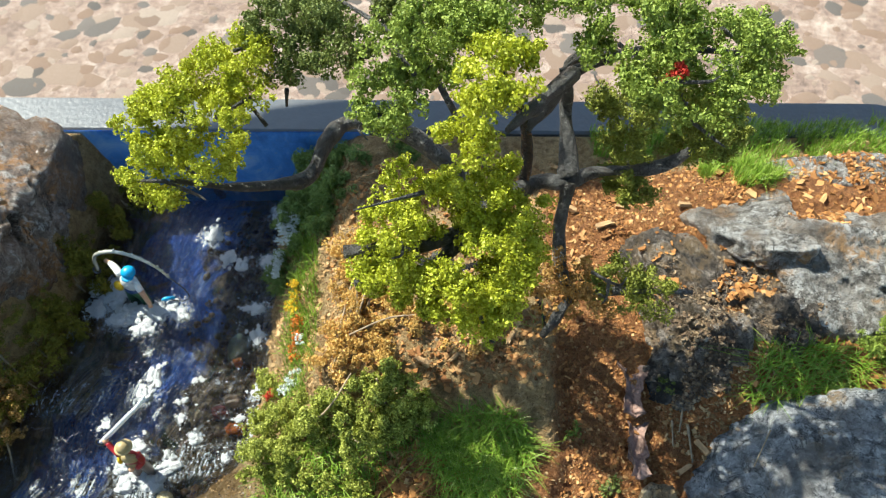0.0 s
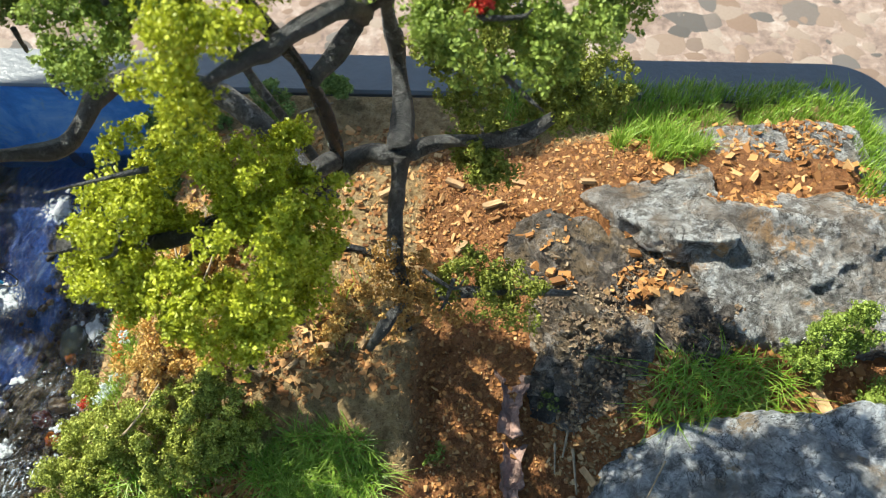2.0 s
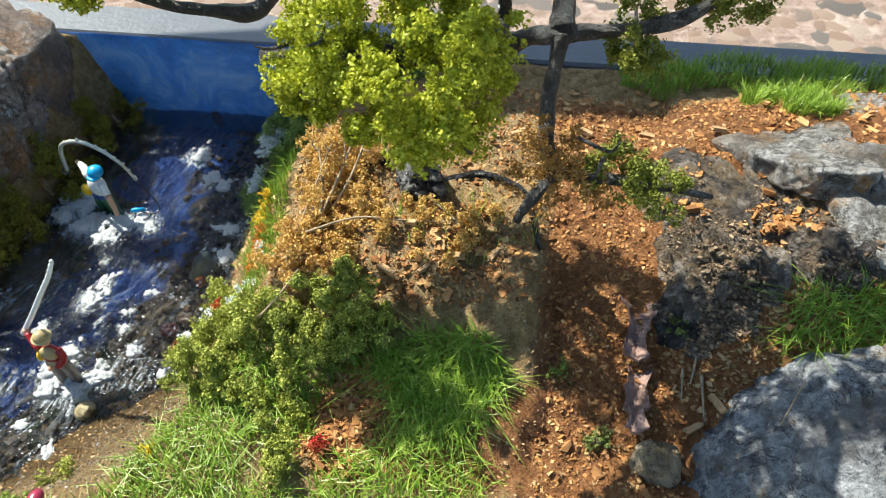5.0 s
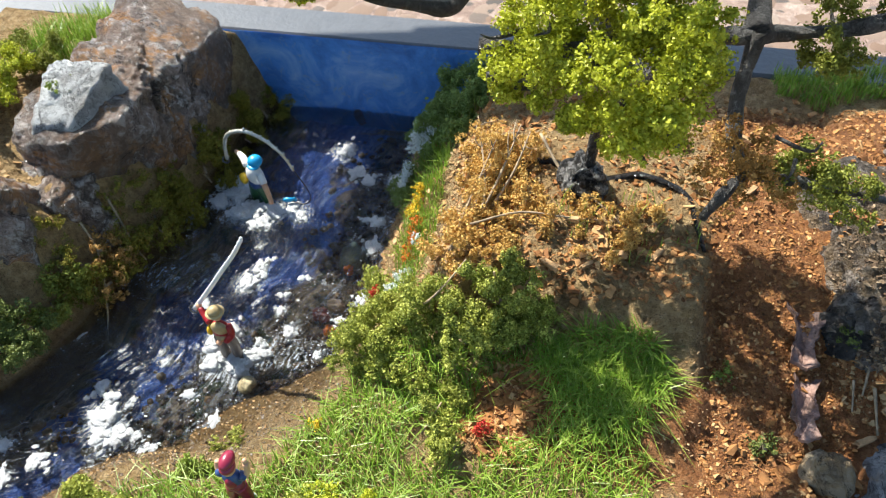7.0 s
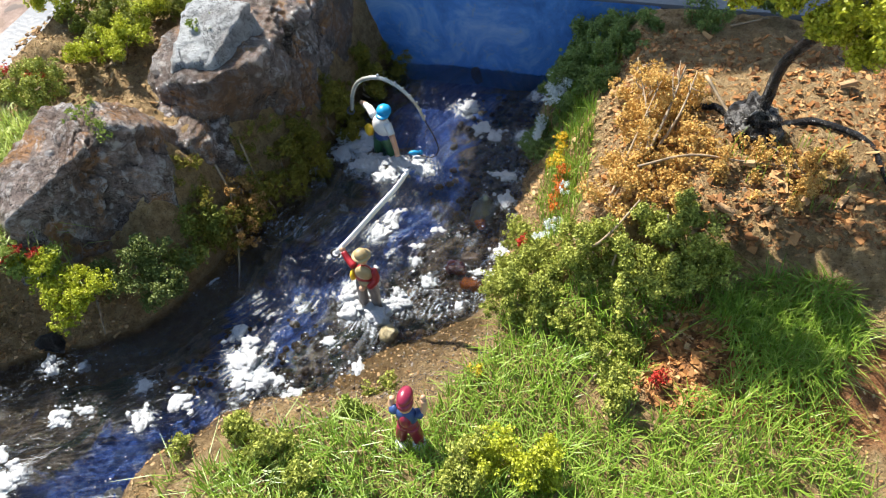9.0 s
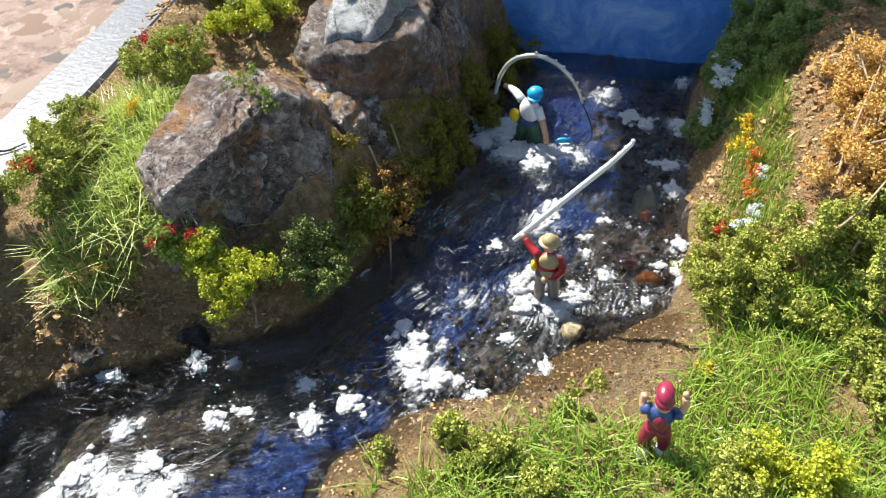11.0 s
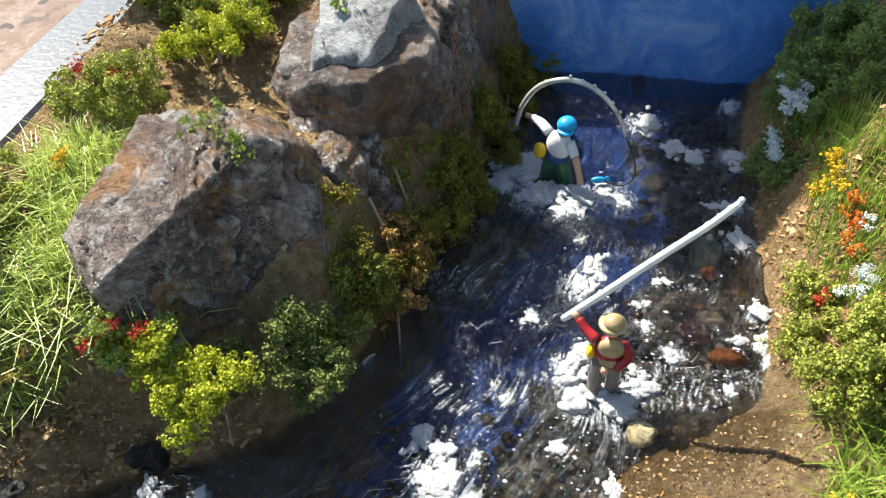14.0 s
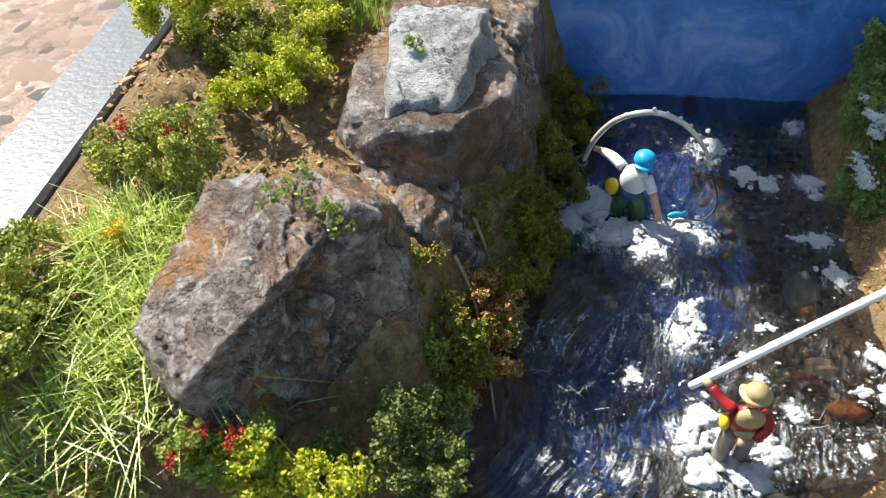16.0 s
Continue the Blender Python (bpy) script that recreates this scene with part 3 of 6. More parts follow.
# ---- the ground outside ----
GZ = -1.9
gx, gy, gf = grid(-4000, 4000, -4000, 4000, 400)
mesh_thing("ground", np.stack([gx.ravel(), gy.ravel(), np.full(gx.size, GZ)], 1), gf, PAVING, (0, 0, GZ),
           "sunlit tan and pink pebbly concrete paving", "paving", kind="structure")
r = np.random.default_rng(3)
pv = []
turn_ = np.linspace(0, 2 * np.pi, 10, endpoint=False)
fan = np.array([(k, (k + 1) % 10, 10) for k in range(10)])
for px in np.arange(-34, 30, 0.62):
    for py in np.arange(-6, 40, 0.62):
        if -14.6 < px < 11.0 and py < 13.2:
            continue
        if px > 11 and py < 6 or py < -2:
            continue
        sz = r.uniform(0.12, 0.5) * (1 if r.random() < 0.85 else 1.6)
        rad = sz * (1 + r.normal(0, 0.16, 10))
        q = np.stack([np.cos(turn_) * rad, np.sin(turn_) * rad * r.uniform(0.5, 0.95), np.full(10, -0.004)], 1)
        q = np.vstack([q, [0, 0, r.uniform(0.015, 0.05)]])
        pv.append((turned(q, 0, 0, r.uniform(0, 180)) + [px + r.uniform(-0.35, 0.35), py + r.uniform(-0.35, 0.35), GZ], fan))
v, f = joined(pv)
mesh_thing("paving_pebbles", v, f, PEBBLE, (0, 0, GZ), "pink, tan and grey pebbles set in concrete", "pebbles", kind="stuff", soft=True)

# ---- the tray ----
X0, X1, Y0, Y1, RIM, FLOOR = -13.0, 9.85, -2.6, 11.9, 1.88, -1.55


def tray_outline(grow, corner):
    """Rounded rectangle, its long left side flaring a little."""
    pts = []
    for cx, cy, a0 in ((X1 + grow - corner, Y0 - grow + corner, -90), (X1 + grow - corner, Y1 + grow - corner, 0),
                       (X0 - grow + corner, Y1 + grow - corner, 90), (X0 - grow + corner, Y0 - grow + corner, 180)):
        for s in range(9):
            a = radians(a0 + 90 * s / 8)
            x, y = cx + corner * math.cos(a), cy + corner * math.sin(a)
            pts.append((x - (0.08 * (y - 3) if x < 0 else 0), y))
    return pts


def ring_band(loops):
    """Quads between closed outlines given as (outline, z)."""
    n = len(loops[0][0])
    v = [(x, y, z) for o, z in loops for x, y in o]
    f = [(k * n + j, k * n + (j + 1) % n, (k + 1) * n + (j + 1) % n, (k + 1) * n + j) for k in range(len(loops) - 1) for j in range(n)]
    return np.array(v), np.array(f)


tray = empty_thing("tray", (-1.5, 4.5, FLOOR - 0.3), "shallow white plastic tray with a flat rim holding the miniature landscape", "tray")
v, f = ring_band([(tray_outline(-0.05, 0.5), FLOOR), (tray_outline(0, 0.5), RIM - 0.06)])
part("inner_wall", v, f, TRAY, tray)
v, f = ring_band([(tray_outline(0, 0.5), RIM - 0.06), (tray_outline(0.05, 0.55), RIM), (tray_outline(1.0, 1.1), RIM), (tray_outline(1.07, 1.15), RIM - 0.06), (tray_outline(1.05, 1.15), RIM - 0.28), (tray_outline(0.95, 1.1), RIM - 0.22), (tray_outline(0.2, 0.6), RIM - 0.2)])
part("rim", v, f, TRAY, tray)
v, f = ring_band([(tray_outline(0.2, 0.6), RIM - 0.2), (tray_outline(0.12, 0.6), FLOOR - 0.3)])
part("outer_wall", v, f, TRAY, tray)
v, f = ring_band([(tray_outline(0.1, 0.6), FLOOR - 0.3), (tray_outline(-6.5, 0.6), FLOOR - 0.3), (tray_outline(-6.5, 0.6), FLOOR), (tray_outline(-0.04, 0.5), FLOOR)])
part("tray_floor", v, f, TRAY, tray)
gx, gz, gf = grid(-8.4, -1.6, FLOOR + 0.1, RIM - 0.03, 0.1)
v = np.stack([gx.ravel(), 11.86 + 0.012 * fractal2(gx, gz, 1.5, 3, 2).ravel(), gz.ravel()], 1)
vb = v + [0, 0.03, 0]
part("painted_backdrop", np.vstack([v, vb]), np.vstack([gf, gf[:, ::-1] + len(v)]), SKYPAINT, tray, "brushed blue paint on the back wall of the tray", soft=True)

# stand-in beam on a post, added beyond the view to shade the far rim
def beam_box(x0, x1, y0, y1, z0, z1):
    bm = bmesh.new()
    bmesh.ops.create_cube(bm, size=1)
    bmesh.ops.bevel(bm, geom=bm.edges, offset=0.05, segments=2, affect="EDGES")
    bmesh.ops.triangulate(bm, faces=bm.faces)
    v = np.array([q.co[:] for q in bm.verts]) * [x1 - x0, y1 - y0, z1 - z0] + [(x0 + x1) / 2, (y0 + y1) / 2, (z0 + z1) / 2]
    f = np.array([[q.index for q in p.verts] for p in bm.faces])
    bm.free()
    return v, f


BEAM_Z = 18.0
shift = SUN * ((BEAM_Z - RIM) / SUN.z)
beam = empty_thing("added_shade_beam", (25, 22.5, GZ), "unseen stand-in beam on a post, added to shade the tray's far rim", "beam")
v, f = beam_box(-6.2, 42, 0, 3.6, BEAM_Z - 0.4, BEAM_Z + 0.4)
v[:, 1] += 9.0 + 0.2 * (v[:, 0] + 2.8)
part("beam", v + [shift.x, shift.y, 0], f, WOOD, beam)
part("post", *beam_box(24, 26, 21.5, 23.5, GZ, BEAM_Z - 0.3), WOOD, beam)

# ---- soil, river bed and water ----
gx, gy, gf = grid(X0 - 0.55, X1, Y0, Y1, 0.055)
gx = np.where(gx < -11, gx + np.clip(-0.08 * (gy - 3) + 0.5, -0.6, 0.8) * (-(gx + 11) / 2.5), gx)
gz, dr, dl = land(gx, gy)
inside = np.minimum(np.minimum(Y1 - gy, X1 - gx), gx - (X0 - 0.08 * (gy - 3)))
gz = np.where(np.maximum(dr, dl) > 0, np.minimum(gz, 1.75 + np.clip(inside * 0.9, 0, 5)), gz)
v = np.stack([gx.ravel(), gy.ravel(), gz.ravel()], 1)
soil = mesh_thing("soil", v, gf, SOIL, (-1.5, 4.5, FLOOR), "crumbly tan and rust-brown soil modelled into banks", "soil", kind="structure", soft=True)
red = smooth(1.6, 2.4, gx) * (1 - smooth(9.8, 10.8, gy)) + 0.6 * smooth(-1.6, -0.6, gx) * (1 - smooth(4.6, 5.0, gy)) * smooth(3.0, 3.6, gy)
paint(soil.data, "red", red)
paint(soil.data, "wet", np.where(dl > -0.3, 1 - smooth(0.02, 0.14, dl), (1 - smooth(0.25, 0.95, dr + 0.25 * fractal2(gx, gy, 1.5, 3, 77))) * np.where(gy < 4.9, 0.8, 0.08)))

def along_stream(x, y):
    """Distance down the left bank's line and out from it."""
    best, run = np.full(x.shape, 1e9), np.zeros(x.shape)
    done = 0.0
    for (ax, ay), (bx, by) in zip(LEFT_EDGE[:-1], LEFT_EDGE[1:]):
        dx, dy = bx - ax, by - ay
        n_ = math.hypot(dx, dy)
        s_ = np.clip(((x - ax) * dx + (y - ay) * dy) / (n_ * n_), 0, 1)
        d_ = np.hypot(x - ax - s_ * dx, y - ay - s_ * dy)
        run = np.where(d_ < best, done + s_ * n_, run)
        best = np.minimum(best, d_)
        done += n_
    return run, best


def flow_of(x, y):
    """Coordinates stretched along the current, for swept patterns."""
    q = np.stack([x.ravel(), y.ravel(), np.zeros(x.size)], 1)
    run, out_ = along_stream(q[:, 0], q[:, 1])
    swirl = 0.35 * fractal(q, 0.8, 3, 79)
    return np.stack([run * 0.55 + swirl, out_ * 3.0 + 1.6 * swirl, np.zeros(len(q))], 1)


def set_flow(me, vec):
    a = me.attributes.new("flow", "FLOAT_VECTOR", "POINT")
    a.data.foreach_set("vector", vec.astype(np.float32).ravel())


gx, gy, gf = grid(X0 - 0.5, -3.0, Y0, Y1, 0.09)
_, dr, dl = land(gx, gy)
mid = np.minimum(-dr, -dl)
bedz = -0.42 + 0.05 * fractal2(gx, gy, 2.2, 4, 60)
bed = mesh_thing("river_bed", np.stack([gx.ravel(), gy.ravel(), bedz.ravel()], 1), gf, BED, (-7, 4.5, -0.6),
                 "river bed painted blue, brown and dark green", "river bed", kind="structure", soft=True)
toward = -dl / np.maximum(-dl - dr, 0.1)
set_flow(bed.data, flow_of(gx, gy))
lane = np.interp(gy, [0, 2.5, 3.5, 5, 7, 12], [0.82, 0.72, 0.52, 0.36, 0.42, 0.45])
paint(bed.data, "blue", 1 - smooth(0.06, 0.40, np.abs(toward - lane)))

# where foam lies: x, y, size
UPPER = [(-6.3, 8.15, .42), (-7.2, 8.5, .36), (-6.0, 8.35, .36), (-7.0, 8.9, .45), (-6.7, 8.2, .4), (-5.6, 8.4, .35), (-5.2, 10.4, .35), (-4.7, 9.8, .25), (-4.4, 9.6, .2), (-3.8, 9.7, .3), (-3.8, 11.1, .25), (-3.9, 8.5, .25), (-3.8, 7.8, .25),
         (-5.7, 6.9, .22), (-5.8, 6.5, .33), (-4.8, 6.8, .13), (-7.6, 7.8, .15), (-3.6, 6.5, .2), (-3.5, 5.7, .15), (-4.0, 5.2, .15), (-3.6, 6.0, .18)]
MIDDLE = [(-6.5, 4.6, .2), (-8.3, 4.8, .14), (-7.3, 3.9, .2), (-7.0, 3.4, .38), (-6.75, 3.15, .36), (-8.3, 2.6, .2), (-8.0, 2.1, .25), (-7.6, 2.5, .2), (-6.7, 2.5, .2), (-6.0, 3.0, .18), (-5.8, 4.1, .14),
          (-5.2, 3.7, .18), (-6.3, 3.2, .12), (-5.8, 5.1, .33), (-5.5, 4.75, .36), (-5.2, 4.65, .3), (-5.0, 5.0, .3), (-5.65, 5.35, .25)]
LOWER = [(-11.05, 2.12, .26), (-9.95, 2.62, .22), (-9.4, 2.75, .16), (-9.23, 1.84, .22), (-8.9, 2.05, .14), (-10.35, 1.38, .26), (-12.2, 1.1, .26), (-10.0, 0.7, .3), (-10.5, 0.8, .25), (-9.4, 0.7, .26), (-10.6, 0.3, .3), (-10.4, .72, .36), (-9.76, .64, .34), (-9.76, 1.04, .26), (-9.84, .4, .34), (-9.28, .88, .24), (-7.75, 1.0, .14), (-7.9, .8, .16)]
r = np.random.default_rng(61)
DRIFT = []
while len(DRIFT) < 14:
    x, y = r.uniform(-7.4, -3.5), r.uniform(3.3, 8.6)
    _, a, b_ = land(np.array([x]), np.array([y]))
    if a[0] < -0.15 and b_[0] < -0.9:
        DRIFT.append((x, y, r.uniform(0.07, 0.17)))
gx, gy, gf = grid(X0 - 0.5, -2.9, Y0, Y1, 0.05)
p = np.stack([gx.ravel(), gy.ravel(), np.zeros(gx.size)], 1)
flow = flow_of(gx, gy)
warp = p + 0.5 * np.stack([fractal(p, 0.7, 2, 71), fractal(p, 0.7, 2, 72), np.zeros(len(p))], 1)
wz = 0.04 * fractal(warp, 1.3, 2, 73) + 0.06 * (0.6 - np.abs(fractal(flow, 1.5, 3, 75)))
stream = mesh_thing("water", np.stack([gx.ravel(), gy.ravel(), wz], 1), gf, WATER, (-7, 4.5, -0.1), "clear glossy rippled stream over a dark blue bed", "water", kind="structure", soft=True)
froth = np.zeros(len(p))
for x, y, s in UPPER + MIDDLE + LOWER + DRIFT:
    d2 = ((p[:, 0] - x) ** 2 + (p[:, 1] - y) ** 2) / (0.12 + 1.35 * s) ** 2
    froth = np.maximum(froth, np.exp(-d2) * min(1, 0.6 + s))
# Froth patches, made heavier at mid-stream to stand in for sun glitter.
curd_glitter = smooth(-0.25, 0.5, fractal(warp, 0.9, 3, 91)) * np.interp(p[:, 1], [0, 2.5, 3.5, 7, 8.5, 12], [0.70, 0.54, 0.68, 0.68, 0.52, 0.32])
froth = np.maximum(froth, curd_glitter)
paint(stream.data, "froth", froth)
set_flow(stream.data, flow)

# ---- stones ----
def stone(name, label, mat, centre, half, turn=(0, 0, 0), seed=1, cuts=16, rough=0.10, level=5, bite=0.35, category="rock", group="", square=2.0, faces=()):
    v, f = boulder(centre, half, turn, seed, cuts, rough, level, bite, square, faces)
    base = (centre[0], centre[1], float(v[:, 2].min()))
    return mesh_thing(name, v, f, mat, base, label, category, group, soft=True)


def rock(label, mat, centre, planes, group, **how):
    v, f = crag(centre, planes, **how)
    return mesh_thing("boulder", v, f, mat, (centre[0], centre[1], float(v[:, 2].min())), label, "rock", group, soft=True)


DOWN = (0, 0, -1)
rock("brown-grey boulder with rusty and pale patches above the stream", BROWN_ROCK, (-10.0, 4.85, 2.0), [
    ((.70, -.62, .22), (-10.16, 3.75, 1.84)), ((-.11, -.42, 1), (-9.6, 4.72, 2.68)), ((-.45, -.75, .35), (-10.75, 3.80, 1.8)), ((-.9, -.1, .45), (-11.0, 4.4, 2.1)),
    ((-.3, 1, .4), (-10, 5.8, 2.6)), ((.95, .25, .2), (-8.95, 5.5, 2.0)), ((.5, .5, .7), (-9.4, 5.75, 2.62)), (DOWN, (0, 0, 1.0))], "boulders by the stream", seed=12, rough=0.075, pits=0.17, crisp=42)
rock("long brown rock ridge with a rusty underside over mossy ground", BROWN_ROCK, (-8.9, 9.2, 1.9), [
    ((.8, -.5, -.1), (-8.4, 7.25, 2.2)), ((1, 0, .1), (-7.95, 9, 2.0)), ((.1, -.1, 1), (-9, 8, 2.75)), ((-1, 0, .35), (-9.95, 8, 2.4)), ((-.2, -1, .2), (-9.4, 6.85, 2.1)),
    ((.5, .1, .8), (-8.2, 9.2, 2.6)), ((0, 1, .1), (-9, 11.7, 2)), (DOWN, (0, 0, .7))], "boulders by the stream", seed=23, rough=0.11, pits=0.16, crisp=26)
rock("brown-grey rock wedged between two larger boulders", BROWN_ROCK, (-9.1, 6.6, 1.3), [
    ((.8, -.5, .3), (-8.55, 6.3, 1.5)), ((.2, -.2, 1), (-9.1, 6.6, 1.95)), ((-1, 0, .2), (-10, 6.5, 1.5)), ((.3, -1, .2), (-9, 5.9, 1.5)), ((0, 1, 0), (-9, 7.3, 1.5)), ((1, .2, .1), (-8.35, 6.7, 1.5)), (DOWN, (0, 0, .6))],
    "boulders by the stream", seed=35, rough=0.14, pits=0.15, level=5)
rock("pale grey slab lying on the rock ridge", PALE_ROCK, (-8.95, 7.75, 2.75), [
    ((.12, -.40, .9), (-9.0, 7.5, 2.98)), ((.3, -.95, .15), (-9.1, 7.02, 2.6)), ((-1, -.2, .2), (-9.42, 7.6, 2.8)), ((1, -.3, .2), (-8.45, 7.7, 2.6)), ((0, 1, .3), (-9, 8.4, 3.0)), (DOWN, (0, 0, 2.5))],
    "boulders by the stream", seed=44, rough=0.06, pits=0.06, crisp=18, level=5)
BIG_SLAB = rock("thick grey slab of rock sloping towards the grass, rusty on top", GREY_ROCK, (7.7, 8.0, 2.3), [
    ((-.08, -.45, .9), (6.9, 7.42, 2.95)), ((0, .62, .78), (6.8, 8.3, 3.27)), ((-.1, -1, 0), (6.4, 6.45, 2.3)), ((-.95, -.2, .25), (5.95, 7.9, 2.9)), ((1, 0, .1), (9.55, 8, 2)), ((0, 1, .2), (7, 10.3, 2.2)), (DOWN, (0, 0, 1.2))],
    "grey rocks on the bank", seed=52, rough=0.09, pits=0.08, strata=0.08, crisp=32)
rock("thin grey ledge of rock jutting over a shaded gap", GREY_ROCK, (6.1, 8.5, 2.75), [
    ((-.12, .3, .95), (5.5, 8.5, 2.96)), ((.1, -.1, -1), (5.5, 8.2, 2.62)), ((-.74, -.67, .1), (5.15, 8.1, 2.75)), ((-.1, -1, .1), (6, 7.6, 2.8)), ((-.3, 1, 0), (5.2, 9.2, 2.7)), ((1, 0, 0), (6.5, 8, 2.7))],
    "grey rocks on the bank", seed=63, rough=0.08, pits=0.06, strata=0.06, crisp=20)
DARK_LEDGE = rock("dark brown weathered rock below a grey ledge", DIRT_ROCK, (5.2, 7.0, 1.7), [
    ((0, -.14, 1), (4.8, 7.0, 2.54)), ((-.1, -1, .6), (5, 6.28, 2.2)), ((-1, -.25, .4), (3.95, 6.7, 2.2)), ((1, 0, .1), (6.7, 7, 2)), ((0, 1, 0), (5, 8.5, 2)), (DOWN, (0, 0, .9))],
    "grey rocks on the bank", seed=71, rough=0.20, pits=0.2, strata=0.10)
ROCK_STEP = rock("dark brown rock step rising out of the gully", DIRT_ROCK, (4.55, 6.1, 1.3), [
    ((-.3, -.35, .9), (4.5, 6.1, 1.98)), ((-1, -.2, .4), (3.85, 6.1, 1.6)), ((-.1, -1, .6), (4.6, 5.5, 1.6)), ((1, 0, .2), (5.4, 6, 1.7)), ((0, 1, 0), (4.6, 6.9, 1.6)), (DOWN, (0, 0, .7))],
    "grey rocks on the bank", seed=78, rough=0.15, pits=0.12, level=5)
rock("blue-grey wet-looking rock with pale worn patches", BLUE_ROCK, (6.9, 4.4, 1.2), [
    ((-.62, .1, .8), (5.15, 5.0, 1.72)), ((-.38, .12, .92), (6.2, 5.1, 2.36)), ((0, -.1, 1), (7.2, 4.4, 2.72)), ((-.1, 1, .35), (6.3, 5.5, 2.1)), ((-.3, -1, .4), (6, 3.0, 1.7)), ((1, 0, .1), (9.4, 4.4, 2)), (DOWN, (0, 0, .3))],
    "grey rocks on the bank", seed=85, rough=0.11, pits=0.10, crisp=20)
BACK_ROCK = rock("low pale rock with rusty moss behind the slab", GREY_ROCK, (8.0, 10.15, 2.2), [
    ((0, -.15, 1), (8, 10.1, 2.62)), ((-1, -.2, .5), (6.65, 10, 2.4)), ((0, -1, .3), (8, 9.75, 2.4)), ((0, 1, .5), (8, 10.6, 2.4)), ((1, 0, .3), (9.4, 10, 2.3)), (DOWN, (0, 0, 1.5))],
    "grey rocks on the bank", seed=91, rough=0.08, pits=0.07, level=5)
stone("rock", "small dark flat rock in rust-brown soil", DARK_ROCK, (3.9, 6.15, 1.55), (0.34, 0.36, 0.26), (0, 0, -15), 96, 10, 0.12, 5, group="small rocks")
stone("rock", "small pinkish stone lying on rust-brown soil", SAND_ROCK, (3.62, 4.12, 1.08), (0.28, 0.22, 0.16), (0, 0, 30), 110, 9, 0.10, 3, group="small rocks")
stone("rock", "small black rock on the edge of the sandy bank", DARK_ROCK, (-10.15, 2.95, ground_at(-10.15, 2.95) + 0.03), (0.2, 0.14, 0.12), (0, 0, 20), 117, 9, 0.15, 3, group="small rocks")
# Stone added in place of a black wet patch on the bank.
stone("rock", "small black stone added for a black wet patch low on the sandy bank", DARK_ROCK, (-11.45, 2.3, ground_at(-11.45, 2.3) + 0.02), (0.28, 0.2, 0.12), (0, 0, -20), 118, 9, 0.2, 3, group="small rocks")
stone("rock", "small yellow and white stone at the water's edge", plain("ochre_stone", (0.40, 0.33, 0.18), 0.3, 0.45, 9, 0, 0.05), (-4.95, 4.45, 0.02), (0.11, 0.08, 0.09), (0, 0, 10), 121, 8, 0.1, 3, group="small rocks")
for x, y, s, col in ((-3.98, 5.9, 0.17, "o"), (-4.2, 7.35, 0.12, "o"), (-4.35, 6.25, 0.2, "r"), (-4.1, 7.7, 0.26, "g"), (-4.15, 6.5, 0.2, "t")):
    mat = {"o": ORANGE, "r": plain("dark_red_stone", (0.2, 0.035, 0.03), 0.4), "g": plain("olive_stone", (0.22, 0.25, 0.16), 0.4), "t": plain("tan_stone", (0.34, 0.24, 0.15), 0.4)}[col]
    what = {"o": "small orange stone under clear water", "r": "small dark red stone under clear water", "g": "small olive stone under clear water", "t": "small tan stone under clear water"}[col]
    stone("river_stone", what, mat, (x, y, -0.22), (s, s * 0.7, s * 0.6), (0, 0, s * 900), int(s * 1000), 8, 0.1, 3, category="stone", group="stones in the stream")

r = np.random.default_rng(31)
pv = []
bv, bf = BALL[1]
while len(pv) < 700:
    x, y = r.uniform(-10.5, -3.4), r.uniform(0.5, 11.5)
    _, a, b_ = land(np.array([x]), np.array([y]))
    if a[0] > 0.1 or b_[0] > 0.05 or a[0] < -1.8 or y < 2.8 or (r.random() > 0.3 and a[0] < -1.2):
        continue
    s = r.uniform(0.03, 0.10)
    q = bv * [s * r.uniform(0.8, 1.5), s, s * 0.35]
    pv.append((turned(q, 0, 0, r.uniform(0, 180)) + [x, y, -0.36 + max(0, 0.5 + a[0]) * 0.55], bf))
v, f = joined(pv)
RIVER_PEBBLE = chips_material("river_pebbles", [(0.0, (0.03, 0.025, 0.02)), (0.4, (0.12, 0.08, 0.05)), (0.7, (0.20, 0.18, 0.12)), (0.9, (0.30, 0.18, 0.08)), (1.0, (0.4, 0.36, 0.3))], 0.4)
mesh_thing("river_pebbles", v, f, RIVER_PEBBLE, (-6, 5, -0.5), "small brown and olive pebbles on the river bed", "pebbles", kind="stuff", soft=True)

# ---- foam ----
def foam_mesh(seed):
    """A ragged curdled clump: crumbs of several sizes heaped on a low mat."""
    r = np.random.default_rng(seed)
    bv, bf = BALL[3]
    out = []
    for k in range(12):
        c_ = r.normal(0, 0.40, 3) * [1, 0.75, 0]
        s = r.uniform(0.10, 0.30) * (1.2 - 0.6 * min(1, np.hypot(c_[0], c_[1])))
        q = bv * (s * (1 + 0.55 * fractal(bv + 9 * k + seed, 1.5, 2, seed) + 0.35 * fractal(bv + 5 * k, 4.5, 2, seed + 2)))[:, None]
        out.append((turned(q * [1.3, 1, 0.75], 0, 0, r.uniform(0, 180)) + c_ + [0, 0, r.uniform(0, 0.16) * (1 - min(1, np.hypot(c_[0], c_[1])))], bf))
    return joined(out)


